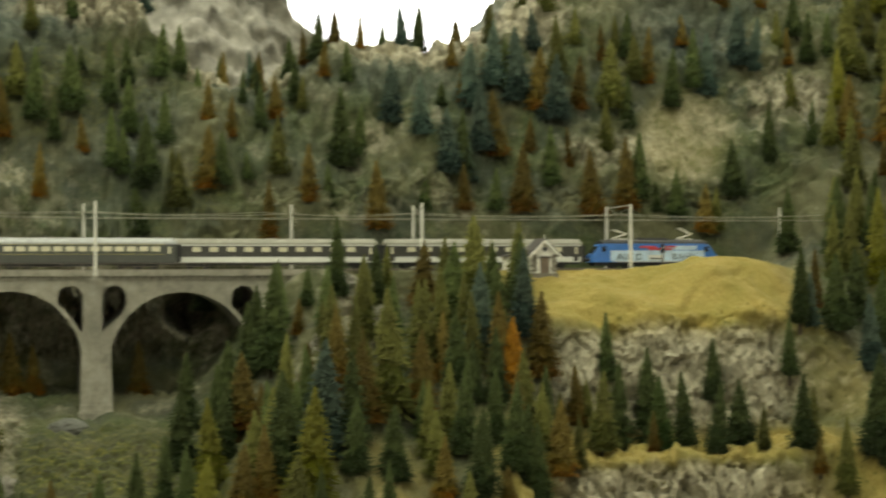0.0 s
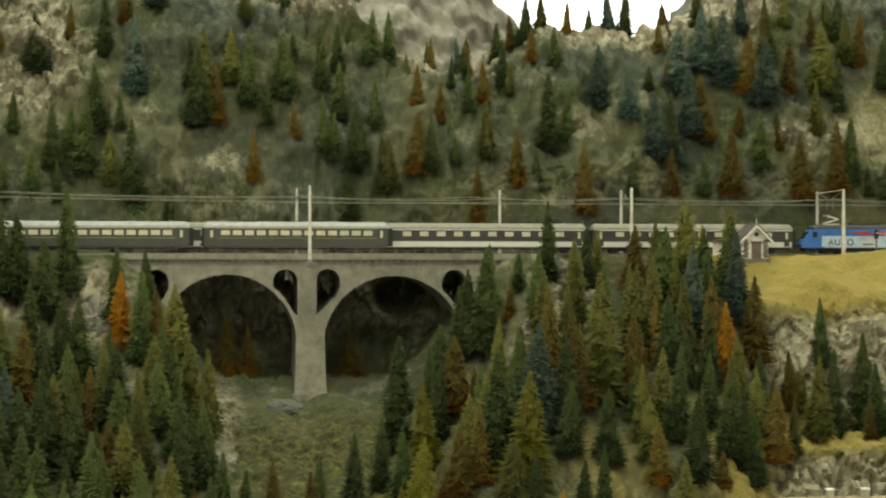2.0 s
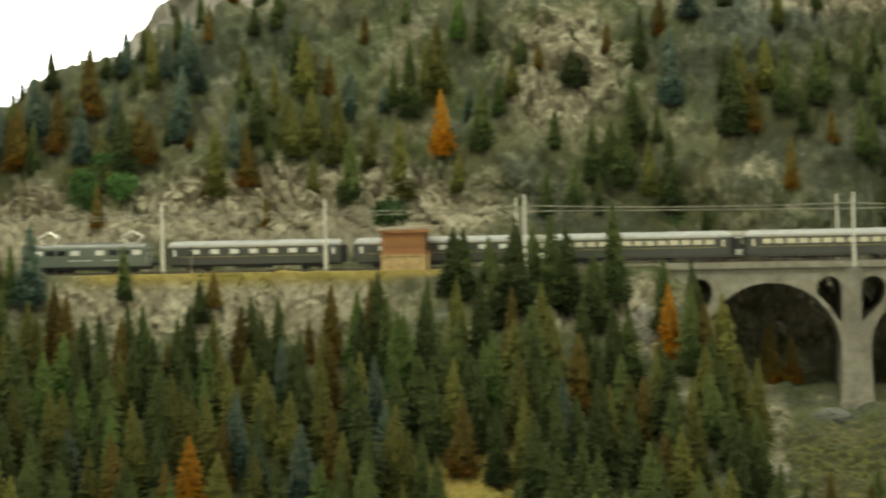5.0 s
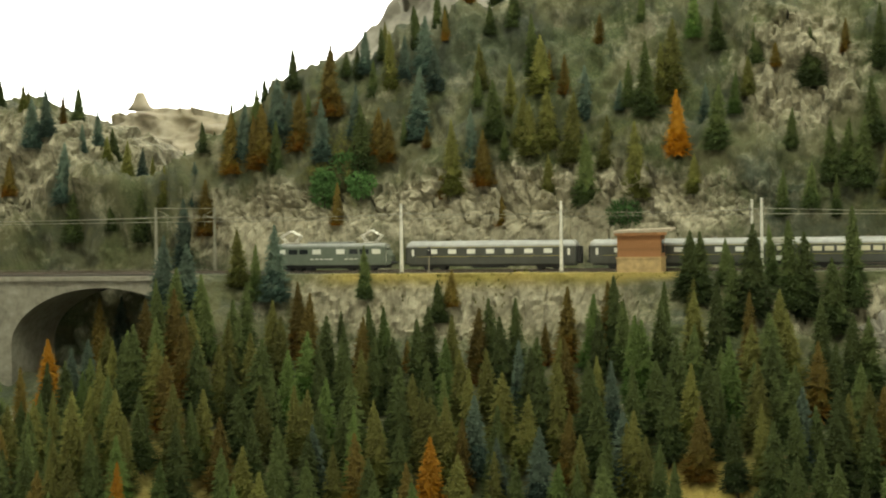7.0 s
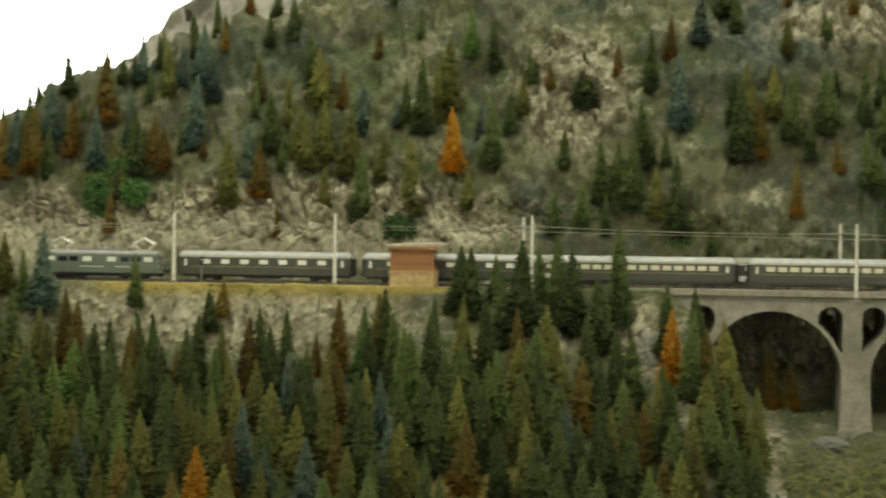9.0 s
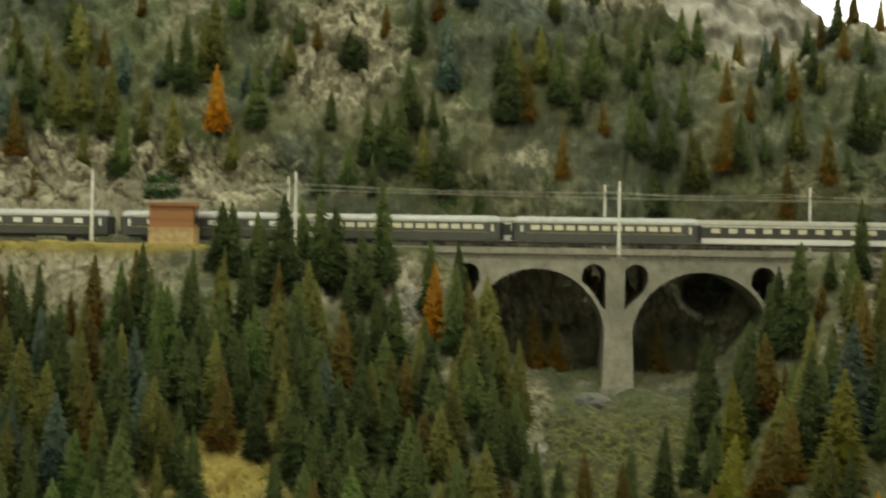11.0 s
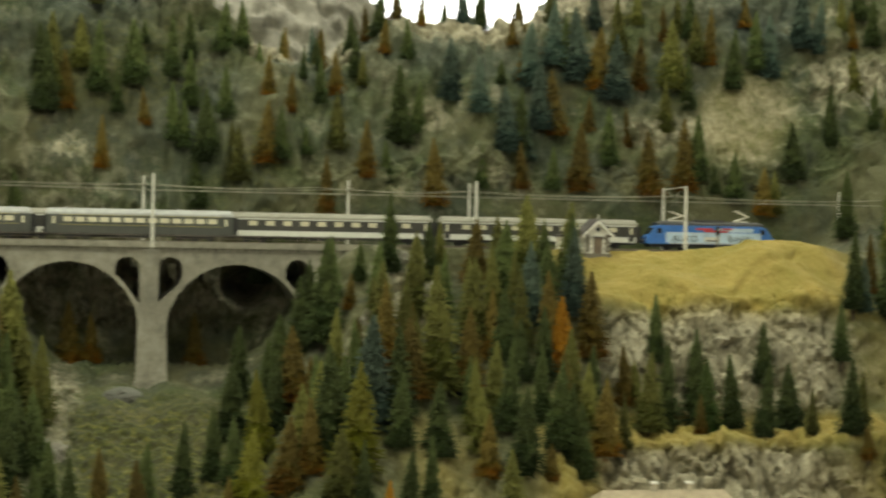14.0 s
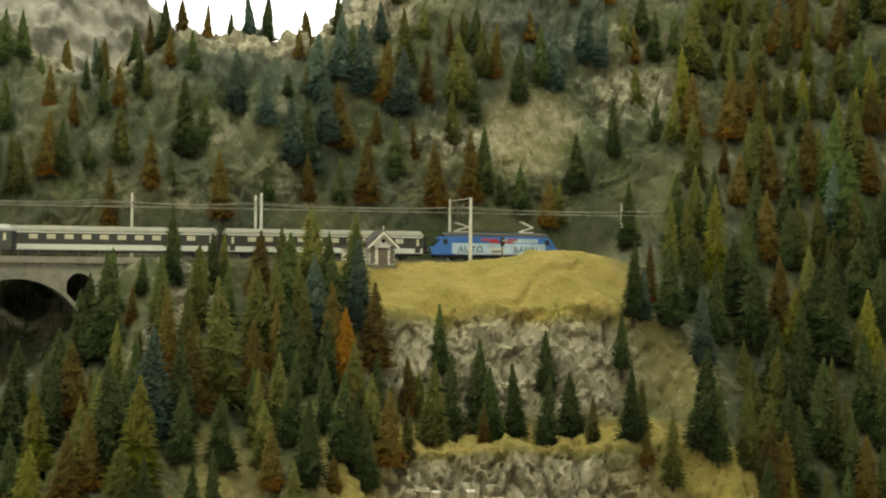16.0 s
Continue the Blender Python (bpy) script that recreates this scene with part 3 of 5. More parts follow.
def eyelet(x0, x1, top, low, deep, lean):
    """A spandrel opening: round head, and a foot that runs down along the arch to one side."""
    r = (x1 - x0) / 2
    c = (x0 + x1) / 2
    head = [(c + r * math.cos(a), top - r + r * math.sin(a)) for a in np.linspace(0, math.pi, 14)]
    if lean > 0:   # deepest at the right
        return head + [(x0, low), (x0 + 0.35 * r, low - 0.35 * (low - deep)), (x1 - 0.25 * r, deep + 0.004), (x1, deep)]
    return head + [(x0, deep), (x0 + 0.25 * r, deep + 0.004), (x1 - 0.35 * r, low - 0.35 * (low - deep)), (x1, low)]


def build_bridge():
    b = thing("viaduct", "grey stone railway viaduct with open spandrels", "bridge", at=(0, 0, 0))
    y0, y1 = -0.048, 0.105
    left, right = arch(-0.1215, 0.101, 1.297, 1.397), arch(0.1215, 0.1025, 1.297, 1.395)
    body = [(-0.35, 1.4165), (-0.35, 1.25), (-0.262, 1.19), (-0.228, 1.19)] + left[::-1] + [(-0.0205, 1.20), (0.019, 1.20)] + right[::-1] + [(0.224, 1.19), (0.256, 1.19), (0.34, 1.25), (0.34, 1.4165)]
    holes = [eyelet(-0.0555, -0.0195, 1.405, 1.378, 1.337, 1), eyelet(0.0065, 0.0425, 1.405, 1.378, 1.337, -1),
             eyelet(0.193, 0.229, 1.404, 1.376, 1.338, 1), eyelet(-0.2415, -0.2055, 1.404, 1.378, 1.337, -1)]
    part("spandrel_wall", prism([body] + holes, y0, y1), STONE, b)
    # raised archivolts along the rings
    for ring, cx, half, crown in ((left, -0.1215, 0.101, 1.397), (right, 0.1215, 0.1025, 1.395)):
        outer = arch(cx, half + 0.006, 1.295, crown + 0.0065)
        inner = ring
        part("arch_ring", prism([inner + outer[::-1]], y0 - 0.0025, y0 + 0.004), STONE, b)
    part("deck_slab", box(-0.352, 0.342, y0 - 0.006, y1 + 0.006, 1.4175, 1.4275, 0.0015), STONE, b)
    pier = part("pier", loft([[(-0.0008 - w, y0 - d, z), (-0.0008 + w, y0 - d, z), (-0.0008 + w, y1 + d, z), (-0.0008 - w, y1 + d, z)]
                              for w, d, z in ((0.0236, 0.010, 1.20), (0.0232, 0.0085, 1.234), (0.0225, 0.0075, 1.2345), (0.0208, 0.004, 1.30), (0.0203, 0.0032, 1.318))]), STONE, b)
    part("pilaster", box(-0.0142, 0.0078, y0 - 0.0036, y0 + 0.002, 1.305, 1.4165, 0.0006), STONE, b)
    part("footing", box(-0.0008 - 0.0265, -0.0008 + 0.0265, y0 - 0.016, y1 + 0.016, 1.205, 1.226, 0.003), STONE, pier)
    n = 62
    me = finish(box(-0.0018, 0.0018, y0 - 0.0030, y0, 1.4143, 1.4173), "corbel", STONE)
    for i in range(n):
        c = new("corbel", me)
        c.parent = b
        c.location.x = -0.345 + 0.011 * i
    me = finish(rod((0, y0 + 0.001, 1.427), (0, y0 + 0.001, 1.4365), 0.0005), "rail_post", RAIL)
    for i in range(24):
        c = new("rail_post", me)
        c.parent = b
        c.location.x = -0.34 + 0.029 * i
    for z in (1.4322, 1.4365):
        part("handrail", rod((-0.345, y0 + 0.001, z), (0.335, y0 + 0.001, z), 0.00035), RAIL, b)
    return b


def build_left_viaduct():
    b = thing("viaduct", "low grey stone viaduct partly hidden by trees", "bridge")
    y0, y1 = -0.048, 0.105
    ring = arch(-1.55, 0.165, 1.31, 1.404)
    ring2 = arch(-1.905, 0.165, 1.31, 1.404)
    body = [(-2.12, 1.414), (-2.12, 1.24), (-2.07, 1.24)] + ring2[::-1] + [(-1.74, 1.20), (-1.715, 1.20)] + ring[::-1] + [(-1.385, 1.22), (-1.34, 1.28), (-1.34, 1.414)]
    part("spandrel_wall", prism([body], y0, y1), STONE, b)
    part("deck_slab", box(-2.12, -1.335, y0 - 0.006, y1 + 0.006, 1.4145, 1.4225, 0.0015), STONE, b)
    for z in (1.4275, 1.433):
        part("handrail", rod((-2.12, y0 + 0.001, z), (-1.34, y0 + 0.001, z), 0.0005), RAIL, b)


build_bridge()
build_left_viaduct()

# ---- track ----
tagged(new("track_bed", finish(box(-2.4, 1.16, -0.030, 0.083, DECK - 0.006, DECK + 0.0008, 0.001), "track_bed", BALLAST)), "dark ballast bed under two tracks", "track bed", kind="structure")
for yc in (NEAR, FAR):
    t = thing("railway_track", "model railway track with brown sleepers", "track", "tracks", kind="structure")
    for s in (-0.00825, 0.00825):
        part("rail", box(-2.4, 1.16, yc + s - 0.0005, yc + s + 0.0005, DECK + 0.001, DECK + 0.0036), RAIL, t)
    bm = bmesh.new()
    for i in range(520):
        x = -2.4 + i * 0.0068
        box(x - 0.0013, x + 0.0013, yc - 0.015, yc + 0.015, DECK, DECK + 0.0016, bm=bm)
    tagged(part("sleepers", bm, SLEEPER, t), kind="stuff")


# ---- overhead line ----
def mast(x, y, foot, top, reach):
    """A pale post with a bracket and insulator towards the track; reach is signed."""
    steel = WIRE if x < -1.3 else MAST
    m = thing("catenary_mast", "pale grey catenary mast beside the track", "mast", "catenary masts", at=(x, y, foot))
    h = top - foot
    part("post", loft([[(sx * w, sy * w, z) for sx, sy in ((-1, -1), (1, -1), (1, 1), (-1, 1))] for w, z in ((0.0024, 0.0), (0.0016, h))]), steel, m)
    part("base", box(-0.004, 0.004, -0.004, 0.004, -0.004, 0.004, 0.001), STONE, m)
    part("bracket", rod((0, 0, h - 0.018), (0, reach, h - 0.012), 0.0007), WIRE, m)
    part("stay", rod((0, 0, h - 0.003), (0, reach, h - 0.012), 0.0005), WIRE, m)
    part("insulator", rod((0, reach * 0.25, h - 0.0165), (0, reach * 0.45, h - 0.0150), 0.0016), QUOIN, m)
    part("steady_arm", rod((0, reach, h - 0.012), (0, reach * 0.9, h - 0.03), 0.0004), WIRE, m)


for x in (-1.45, -1.035, -0.781, -0.479, -0.0025, 0.478, 0.807):
    on_pier = abs(x) < 0.01
    mast(x, -0.058 if on_pier else -0.050, 1.415 if on_pier else 1.424 if x < 0.7 else DECK - 0.006, 1.534 if x < -0.4 else 1.5265, 0.05)
BACK_ROW = (-1.41, -0.507, -0.014, 0.303, 0.497, 0.818, 1.12)
for x in BACK_ROW:
    mast(x, 0.1, 1.424, 1.534 if x < -0.4 else 1.5285, -0.048)
for x0, x1 in ((-1.45, -1.41), (0.807, 0.818)):
    bm = rod((x0, -0.05, 1.5255 if x0 > 0 else 1.533), (x1, 0.1, 1.5255 if x0 > 0 else 1.533), 0.0006)
    tagged(new("portal_beam", finish(bm, "portal_beam", MAST if x0 > 0 else WIRE)), "thin pale beam across two masts", "beam", "portal beams")
bm = rod((1.085, 0.02, 1.52), (1.125, 0.1, 1.52), 0.0012)
rod((1.125, 0.1, 1.50), (1.105, 0.06, 1.52), 0.0008, bm=bm)
tagged(new("bracket_arm", finish(bm, "bracket_arm", MAST)), "pale bracket arm on a mast by the tunnel", "bracket")
for yc in (NEAR, FAR):
    line = thing("overhead_line", "thin pale overhead wires above the track", "wire", "overhead lines")
    xs = [-2.2, -1.43, -1.035, -0.781, -0.479, -0.005, 0.303 if yc else 0.24, 0.475, 0.815, 1.15]
    for z, sag, name in ((1.5045, 0.0, "contact_wire"), (1.513, 0.004, "messenger_wire")):
        for a, c in zip(xs, xs[1:]):
            la, lc = (0.006 if v < -0.4 else 0.0 for v in (a, c))
            path = [(a + (c - a) * u, yc, z + la + (lc - la) * u - sag * 4 * u * (1 - u)) for u in (0, 0.25, 0.5, 0.75, 1)]
            part(name, loft([[(p[0], p[1] + dy, p[2] + dz) for dy, dz in ((-0.0004, 0), (0.0003, 0.0004), (0.0003, -0.0004))] for p in path]), WIRE, line)


# ---- trackside posts ----
for x in (-0.993, 0.862):
    p = thing("signal_post", "small grey trackside signal post", "signal", "signal posts", at=(x, -0.042, 1.4255))
    part("post", rod((0, 0, -0.004), (0, 0, 0.030), 0.0014, 0.0012, 8), QUOIN, p)
    part("head", box(-0.0030, 0.0030, -0.0022, 0.0022, 0.026, 0.040, 0.0008), DARK, p)
    part("lens", rod((0, -0.0021, 0.035), (0, -0.0028, 0.035), 0.0012, sides=10), BLIND, p)
    part("base", box(-0.003, 0.003, -0.003, 0.003, -0.003, 0.003, 0.0006), QUOIN, p)


# ---- trains ----
RAILTOP = DECK + 0.0036


def section(x, w, z0, z1, crown):
    """A coach's cross-section at x: straight sides and a rounded roof."""
    pts = [(x, -w, z0), (x, -w, z1)]
    pts += [(x, -w * math.cos(a), z1 + crown * math.sin(a)) for a in np.linspace(0.25, math.pi - 0.25, 7)]
    return pts + [(x, w, z1), (x, w, z0)]


def bogie(parent, x):
    bg = part("bogie", box(x - 0.018, x + 0.018, -0.012, 0.012, 0.003, 0.0075, 0.001), DARK, parent)
    for dx in (-0.0125, 0.0125):
        part("wheelset", rod((x + dx, -0.0115, 0.0055), (x + dx, 0.0115, 0.0055), 0.0055, sides=14), DARK, bg)
    return bg


def side_pane(name, parent, x0, x1, z0, z1, w, mat, frame_mat=None):
    for s in (-1, 1):
        y = s * (w + 0.0002)
        part(name, box(x0, x1, y - 0.0006, y + 0.0006, z0, z1, 0.0003), mat, parent)


def coach(length, body_mat, roof_mat, win_mat, windows, low_mat=None, line_mat=None, win_z=(0.0235, 0.0300), label="", group=""):
    c = thing("coach", label, "railway coach", group)
    w, half = 0.0165, length / 2
    part("body", loft([section(x, w * k, 0.0085, 0.033, 0.0005) for x, k in ((-half, 0.93), (-half + 0.003, 1), (half - 0.003, 1), (half, 0.93))]), body_mat, c)
    part("roof", loft([section(x, w * k, 0.0330, 0.0345, cr) for x, k, cr in ((-half, 0.90, 0.004), (-half + 0.004, 0.99, 0.0075), (half - 0.004, 0.99, 0.0075), (half, 0.90, 0.004))]), roof_mat, c, smooth=False)
    part("underframe", box(-half + 0.004, half - 0.004, -0.013, 0.013, 0.0058, 0.0085), DARK, c)
    part("equipment_box", box(-0.03, 0.022, -0.0135, 0.0135, 0.0032, 0.006, 0.0006), DARK, c)
    for x in windows:
        side_pane("window", c, x - 0.0066, x + 0.0066, win_z[0], win_z[1], w, win_mat)
    for x in (-half + 0.011, half - 0.011):
        side_pane("door", c, x - 0.0046, x + 0.0046, 0.0100, 0.0320, w - 0.0003, body_mat)
        side_pane("door_window", c, x - 0.0020, x + 0.0020, 0.0205, 0.0300, w + 0.0004, win_mat)
    for s in (-1, 1):
        if low_mat:
            part("lower_stripe", box(-half + 0.003, half - 0.003, s * w - 0.0004, s * w + 0.0004, 0.0090, 0.0165), low_mat, c)
            part("sill_stripe", box(-half + 0.003, half - 0.003, s * w - 0.0005, s * w + 0.0005, 0.0318, 0.0332), low_mat, c)
        if line_mat:
            for z in (0.0195, 0.0325):
                part("line", box(-half + 0.018, half - 0.018, s * (w + 0.0001) - 0.0003, s * (w + 0.0001) + 0.0003, z, z + 0.0005), line_mat, c)
    for s in (-1, 1):
        part("gangway", box(s * half - 0.004, s * half + 0.007, -0.008, 0.008, 0.009, 0.033, 0.001), DARK, c)
        for y in (-0.009, 0.009):
            part("buffer", rod((s * half, y, 0.0115), (s * (half + 0.006), y, 0.0115), 0.0016, sides=8), DARK, c)
        bogie(c, s * (half - 0.045))
    for i in range(5):
        x = -half + length * (i + 0.5) / 5
        part("ventilator", box(x - 0.003, x + 0.003, -0.003, 0.003, 0.0405, 0.0432, 0.0008), roof_mat, c)
    return c


def pantograph(parent, x, z, style, raised=1.0):
    p = part("pantograph", box(x - 0.011, x + 0.011, -0.008, 0.008, z, z + 0.0015), CHROME, parent)
    top = z + 0.018 * raised
    bars = []
    for y in (-0.006, 0.006):
        if style == "diamond":
            bars += [((x - 0.008, y, z + 0.002), (x - 0.017, y, z + 0.010)), ((x + 0.008, y, z + 0.002), (x + 0.017, y, z + 0.010)),
                     ((x - 0.017, y, z + 0.010), (x, y, top)), ((x + 0.017, y, z + 0.010), (x, y, top))]
        else:
            bars += [((x - 0.010, y, z + 0.002), (x + 0.012, y * 0.6, z + 0.008)), ((x + 0.012, y * 0.6, z + 0.008), (x - 0.008, y, top))]
    for a, b in bars:
        part("arm", rod(a, b, 0.0008, sides=5), CHROME, p)
    xt = x if style == "diamond" else x - 0.008
    part("contact_strip", rod((xt, -0.012, top), (xt, 0.012, top), 0.0009, sides=5), CHROME, p)


def green_loco():
    c = thing("electric_locomotive", "old grey-green electric locomotive with two raised pantographs", "locomotive")
    h, w = 0.103, 0.0165
    part("body", loft([section(x, w * k, z0, z1, 0.0008) for x, k, z0, z1 in
                       ((-h, 0.62, 0.010, 0.022), (-h + 0.004, 0.84, 0.0085, 0.0225), (-h + 0.010, 0.95, 0.0085, 0.034), (-h + 0.020, 1, 0.0085, 0.0345),
                        (h - 0.020, 1, 0.0085, 0.0345), (h - 0.010, 0.95, 0.0085, 0.034), (h - 0.004, 0.84, 0.0085, 0.0225), (h, 0.62, 0.010, 0.022))]), LOCO_GREEN, c)
    part("roof", loft([section(x, w * 0.97, 0.0348, 0.0362, cr) for x, cr in ((-h + 0.009, 0.002), (-h + 0.014, 0.004), (h - 0.014, 0.004), (h - 0.009, 0.002))]), LOCO_ROOF, c)
    part("frame", box(-h + 0.006, h - 0.006, -0.0135, 0.0135, 0.0035, 0.0088, 0.001), DARK, c)
    for x in (-0.080, -0.042, -0.020, 0.020, 0.042, 0.080):
        side_pane("window", c, x - 0.007, x + 0.007, 0.0245, 0.0315, w, BLIND if abs(x) != 0.042 else GLASS)
    for x in (-0.060, 0.060):
        side_pane("grille", c, x - 0.0075, x + 0.0075, 0.0245, 0.0315, w, GLASS)
    for x in (-0.028, -0.020, -0.012, 0.030, 0.038, 0.046, 0.004, -0.0035):
        side_pane("marking", c, x - 0.0028, x + 0.0028, 0.0165, 0.0180, w, BLIND)
    for x in (-0.092, 0.092):
        side_pane("cab_door", c, x - 0.0035, x + 0.0035, 0.0105, 0.0320, w - 0.0007, LOCO_GREEN)
        side_pane("handrail", c, x + 0.0044, x + 0.0050, 0.0125, 0.0290, w, CHROME)
    for s in (-1, 1):
        for y in (-0.006, 0.006):
            part("windscreen", box(s * (h - 0.0085) - 0.0008, s * (h - 0.0085) + 0.0008, y - 0.0045, y + 0.0045, 0.0255, 0.0320, 0.0003), GLASS, c)
        for y, z in ((-0.009, 0.0165), (0.009, 0.0165), (0, 0.0345)):
            x = s * (h - 0.001) if z < 0.03 else s * (h - 0.009)
            part("headlight", rod((x - 0.001, y, z), (x + 0.001, y, z), 0.0017, sides=10), BLIND, c)
        for y in (-0.009, 0.009):
            part("buffer", rod((s * (h - 0.004), y, 0.0115), (s * (h + 0.006), y, 0.0115), 0.0017, sides=8), DARK, c)
        for x in (0.035, 0.052, 0.070):
            part("wheelset", rod((s * x, -0.0115, 0.0065), (s * x, 0.0115, 0.0065), 0.0065, sides=14), DARK, c)
    pantograph(c, -0.068, 0.0405, "diamond")
    pantograph(c, 0.068, 0.0405, "diamond")
    part("roof_duct", box(-0.04, 0.04, -0.006, 0.006, 0.039, 0.0425, 0.001), LOCO_ROOF, c)
    return c


def lettering(parent, name, words, x, z, size, y, mat):
    f = bpy.data.curves.new(name, "FONT")
    f.body, f.size, f.align_x, f.align_y, f.extrude = words, size, "CENTER", "CENTER", 0.0001
    f.space_character = 1.1
    temp = bpy.data.objects.new(name, f)
    scene.collection.objects.link(temp)
    me = bpy.data.meshes.new_from_object(temp.evaluated_get(bpy.context.evaluated_depsgraph_get()))
    bpy.data.objects.remove(temp)
    me.materials.clear()
    me.materials.append(mat)
    ob = new(name, me)
    ob.parent = parent
    ob.matrix_local = pose(x, y, z, 90, 0, 0) @ Matrix.Diagonal((1.15, 1, 1, 1))
    return ob


def blue_loco():
    c = thing("electric_locomotive", "bright blue modern electric locomotive with dark lettering", "locomotive")
    h, w = 0.107, 0.0165
    part("body", loft([section(x, w * k, 0.0085, z1, 0.0008) for x, k, z1 in
                       ((-h, 0.72, 0.0175), (-h + 0.003, 0.86, 0.019), (-h + 0.016, 0.97, 0.0335), (-h + 0.024, 1, 0.0350), (h - 0.024, 1, 0.0350), (h - 0.016, 0.97, 0.0335), (h - 0.003, 0.86, 0.019), (h, 0.72, 0.0175))]), BLUE, c)
    part("roof", loft([section(x, w * 0.96, 0.0353, 0.0372, cr) for x, cr in ((-h + 0.018, 0.002), (-h + 0.026, 0.0045), (h - 0.026, 0.0045), (h - 0.018, 0.002))]), ROOF_DARK, c)
    part("frame", box(-h + 0.006, h - 0.006, -0.0135, 0.0135, 0.0035, 0.0088, 0.001), DARK, c)
    for s in (-1, 1):
        y = s * (w + 0.0002)
        part("pale_panel", box(-0.075, 0.083, y - 0.0003, y + 0.0003, 0.0105, 0.0255), SKYBLUE, c, "pale blue and white picture panel")
        part("blue_panel", box(0.01, 0.07, y - 0.0004, y + 0.0004, 0.0265, 0.0325), SKYBLUE, c)
        part("side_line", box(-0.07, 0.07, y - 0.0005, y + 0.0005, 0.0090, 0.0102), WHITE, c)
        for x, z, l in ((-0.012, 0.0305, 0.028), (0.008, 0.0275, 0.040), (0.026, 0.0310, 0.018)):
            part("red_bar", box(x - l / 2, x + l / 2, y - 0.0007, y + 0.0007, z - 0.0014, z + 0.0014, 0.0003), RED, c, "red lettering bar")
        # a shield shape between the words
        part("shield", box(-0.012, 0.014, y - 0.0005, y + 0.0005, 0.0115, 0.0195, 0.0004), WHITE, c)
        part("shield_mark", box(-0.009, 0.010, y - 0.0008, y + 0.0008, 0.0125, 0.0150, 0.0004), LETTER, c)
        x = s * (h - 0.0105)
        part("windscreen", loft([[(s * (h - a), yy, z) for yy, z in ((-b, zz), (b, zz), (b, zz + 0.0002), (-b, zz + 0.0002))] for a, b, zz in ((0.0038, 0.0125, 0.0215), (0.0128, 0.0135, 0.0315))]), GLASS, c)
        side_pane("cab_window", c, s * (h - 0.021) - 0.0035, s * (h - 0.021) + 0.0035, 0.0235, 0.0310, w, GLASS)
        for y2 in (-0.009, 0.009):
            part("buffer", rod((s * (h - 0.003), y2, 0.0115), (s * (h + 0.006), y2, 0.0115), 0.0017, sides=8), DARK, c)
            part("headlight", rod((s * (h - 0.001), y2, 0.0145), (s * (h + 0.0003), y2, 0.0145), 0.0016, sides=10), BLIND, c)
        bogie(c, s * 0.055)
    lettering(c, "writing", "AUTO", -0.044, 0.0160, 0.0125, -w - 0.0008, LETTER)
    lettering(c, "writing", "BAHN", 0.049, 0.0160, 0.0125, -w - 0.0008, LETTER)
    pantograph(c, -0.055, 0.0415, "single", 0.75)
    pantograph(c, 0.055, 0.0415, "single", 0.9)
    part("roof_cover", box(-0.025, 0.025, -0.008, 0.008, 0.041, 0.044, 0.001), ROOF_DARK, c)
    return c


# the dark green train stands on the near track, its locomotive far to the left
FRONT = -1.27
loco = green_loco()
loco.scale.z = 1.1
loco.location = (FRONT + 0.103, NEAR, RAILTOP)
x = FRONT + 0.206 + 0.027
first = coach(0.272, OLIVE, COACH_ROOF, BLIND, [-0.092 + 0.0307 * i for i in range(7)], line_mat=GOLD, label="dark green coach with silver roof and pale blinds", group="dark green train coaches")
first.scale.z = 1.1
first.location = (x + 0.136, NEAR, RAILTOP)
second = coach(0.272, OLIVE, COACH_ROOF, CREAMWIN, [-0.105 + 0.0175 * i for i in range(13)], line_mat=GOLD, label="dark green coach with silver roof and many small windows", group="dark green train coaches")
second.scale.z = 1.1
copy_thing(first, pose(x + 0.136 + 0.294, NEAR, RAILTOP))
second.location = (x + 0.136 + 0.294 * 2, NEAR, RAILTOP)
copy_thing(second, pose(x + 0.136 + 0.294 * 3, NEAR, RAILTOP))

# the charcoal and white train stands on the far track, led by the blue locomotive
HEAD = 0.985
loco = blue_loco()
loco.scale.z = 1.1
loco.location = (HEAD - 0.107, FAR, RAILTOP)
modern = coach(0.318, CHARCOAL, ROOF_BEIGE, CREAMWIN, [-0.118 + 0.0262 * i for i in range(10)], low_mat=WHITE, label="charcoal and white coach with cream windows", group="charcoal and white train coaches")
x = HEAD - 0.214 - 0.014 - 0.159
modern.scale.z = 1.1
modern.location = (x, FAR, RAILTOP)
for i in range(1, 4):
    copy_thing(modern, pose(x - 0.330 * i, FAR, RAILTOP))


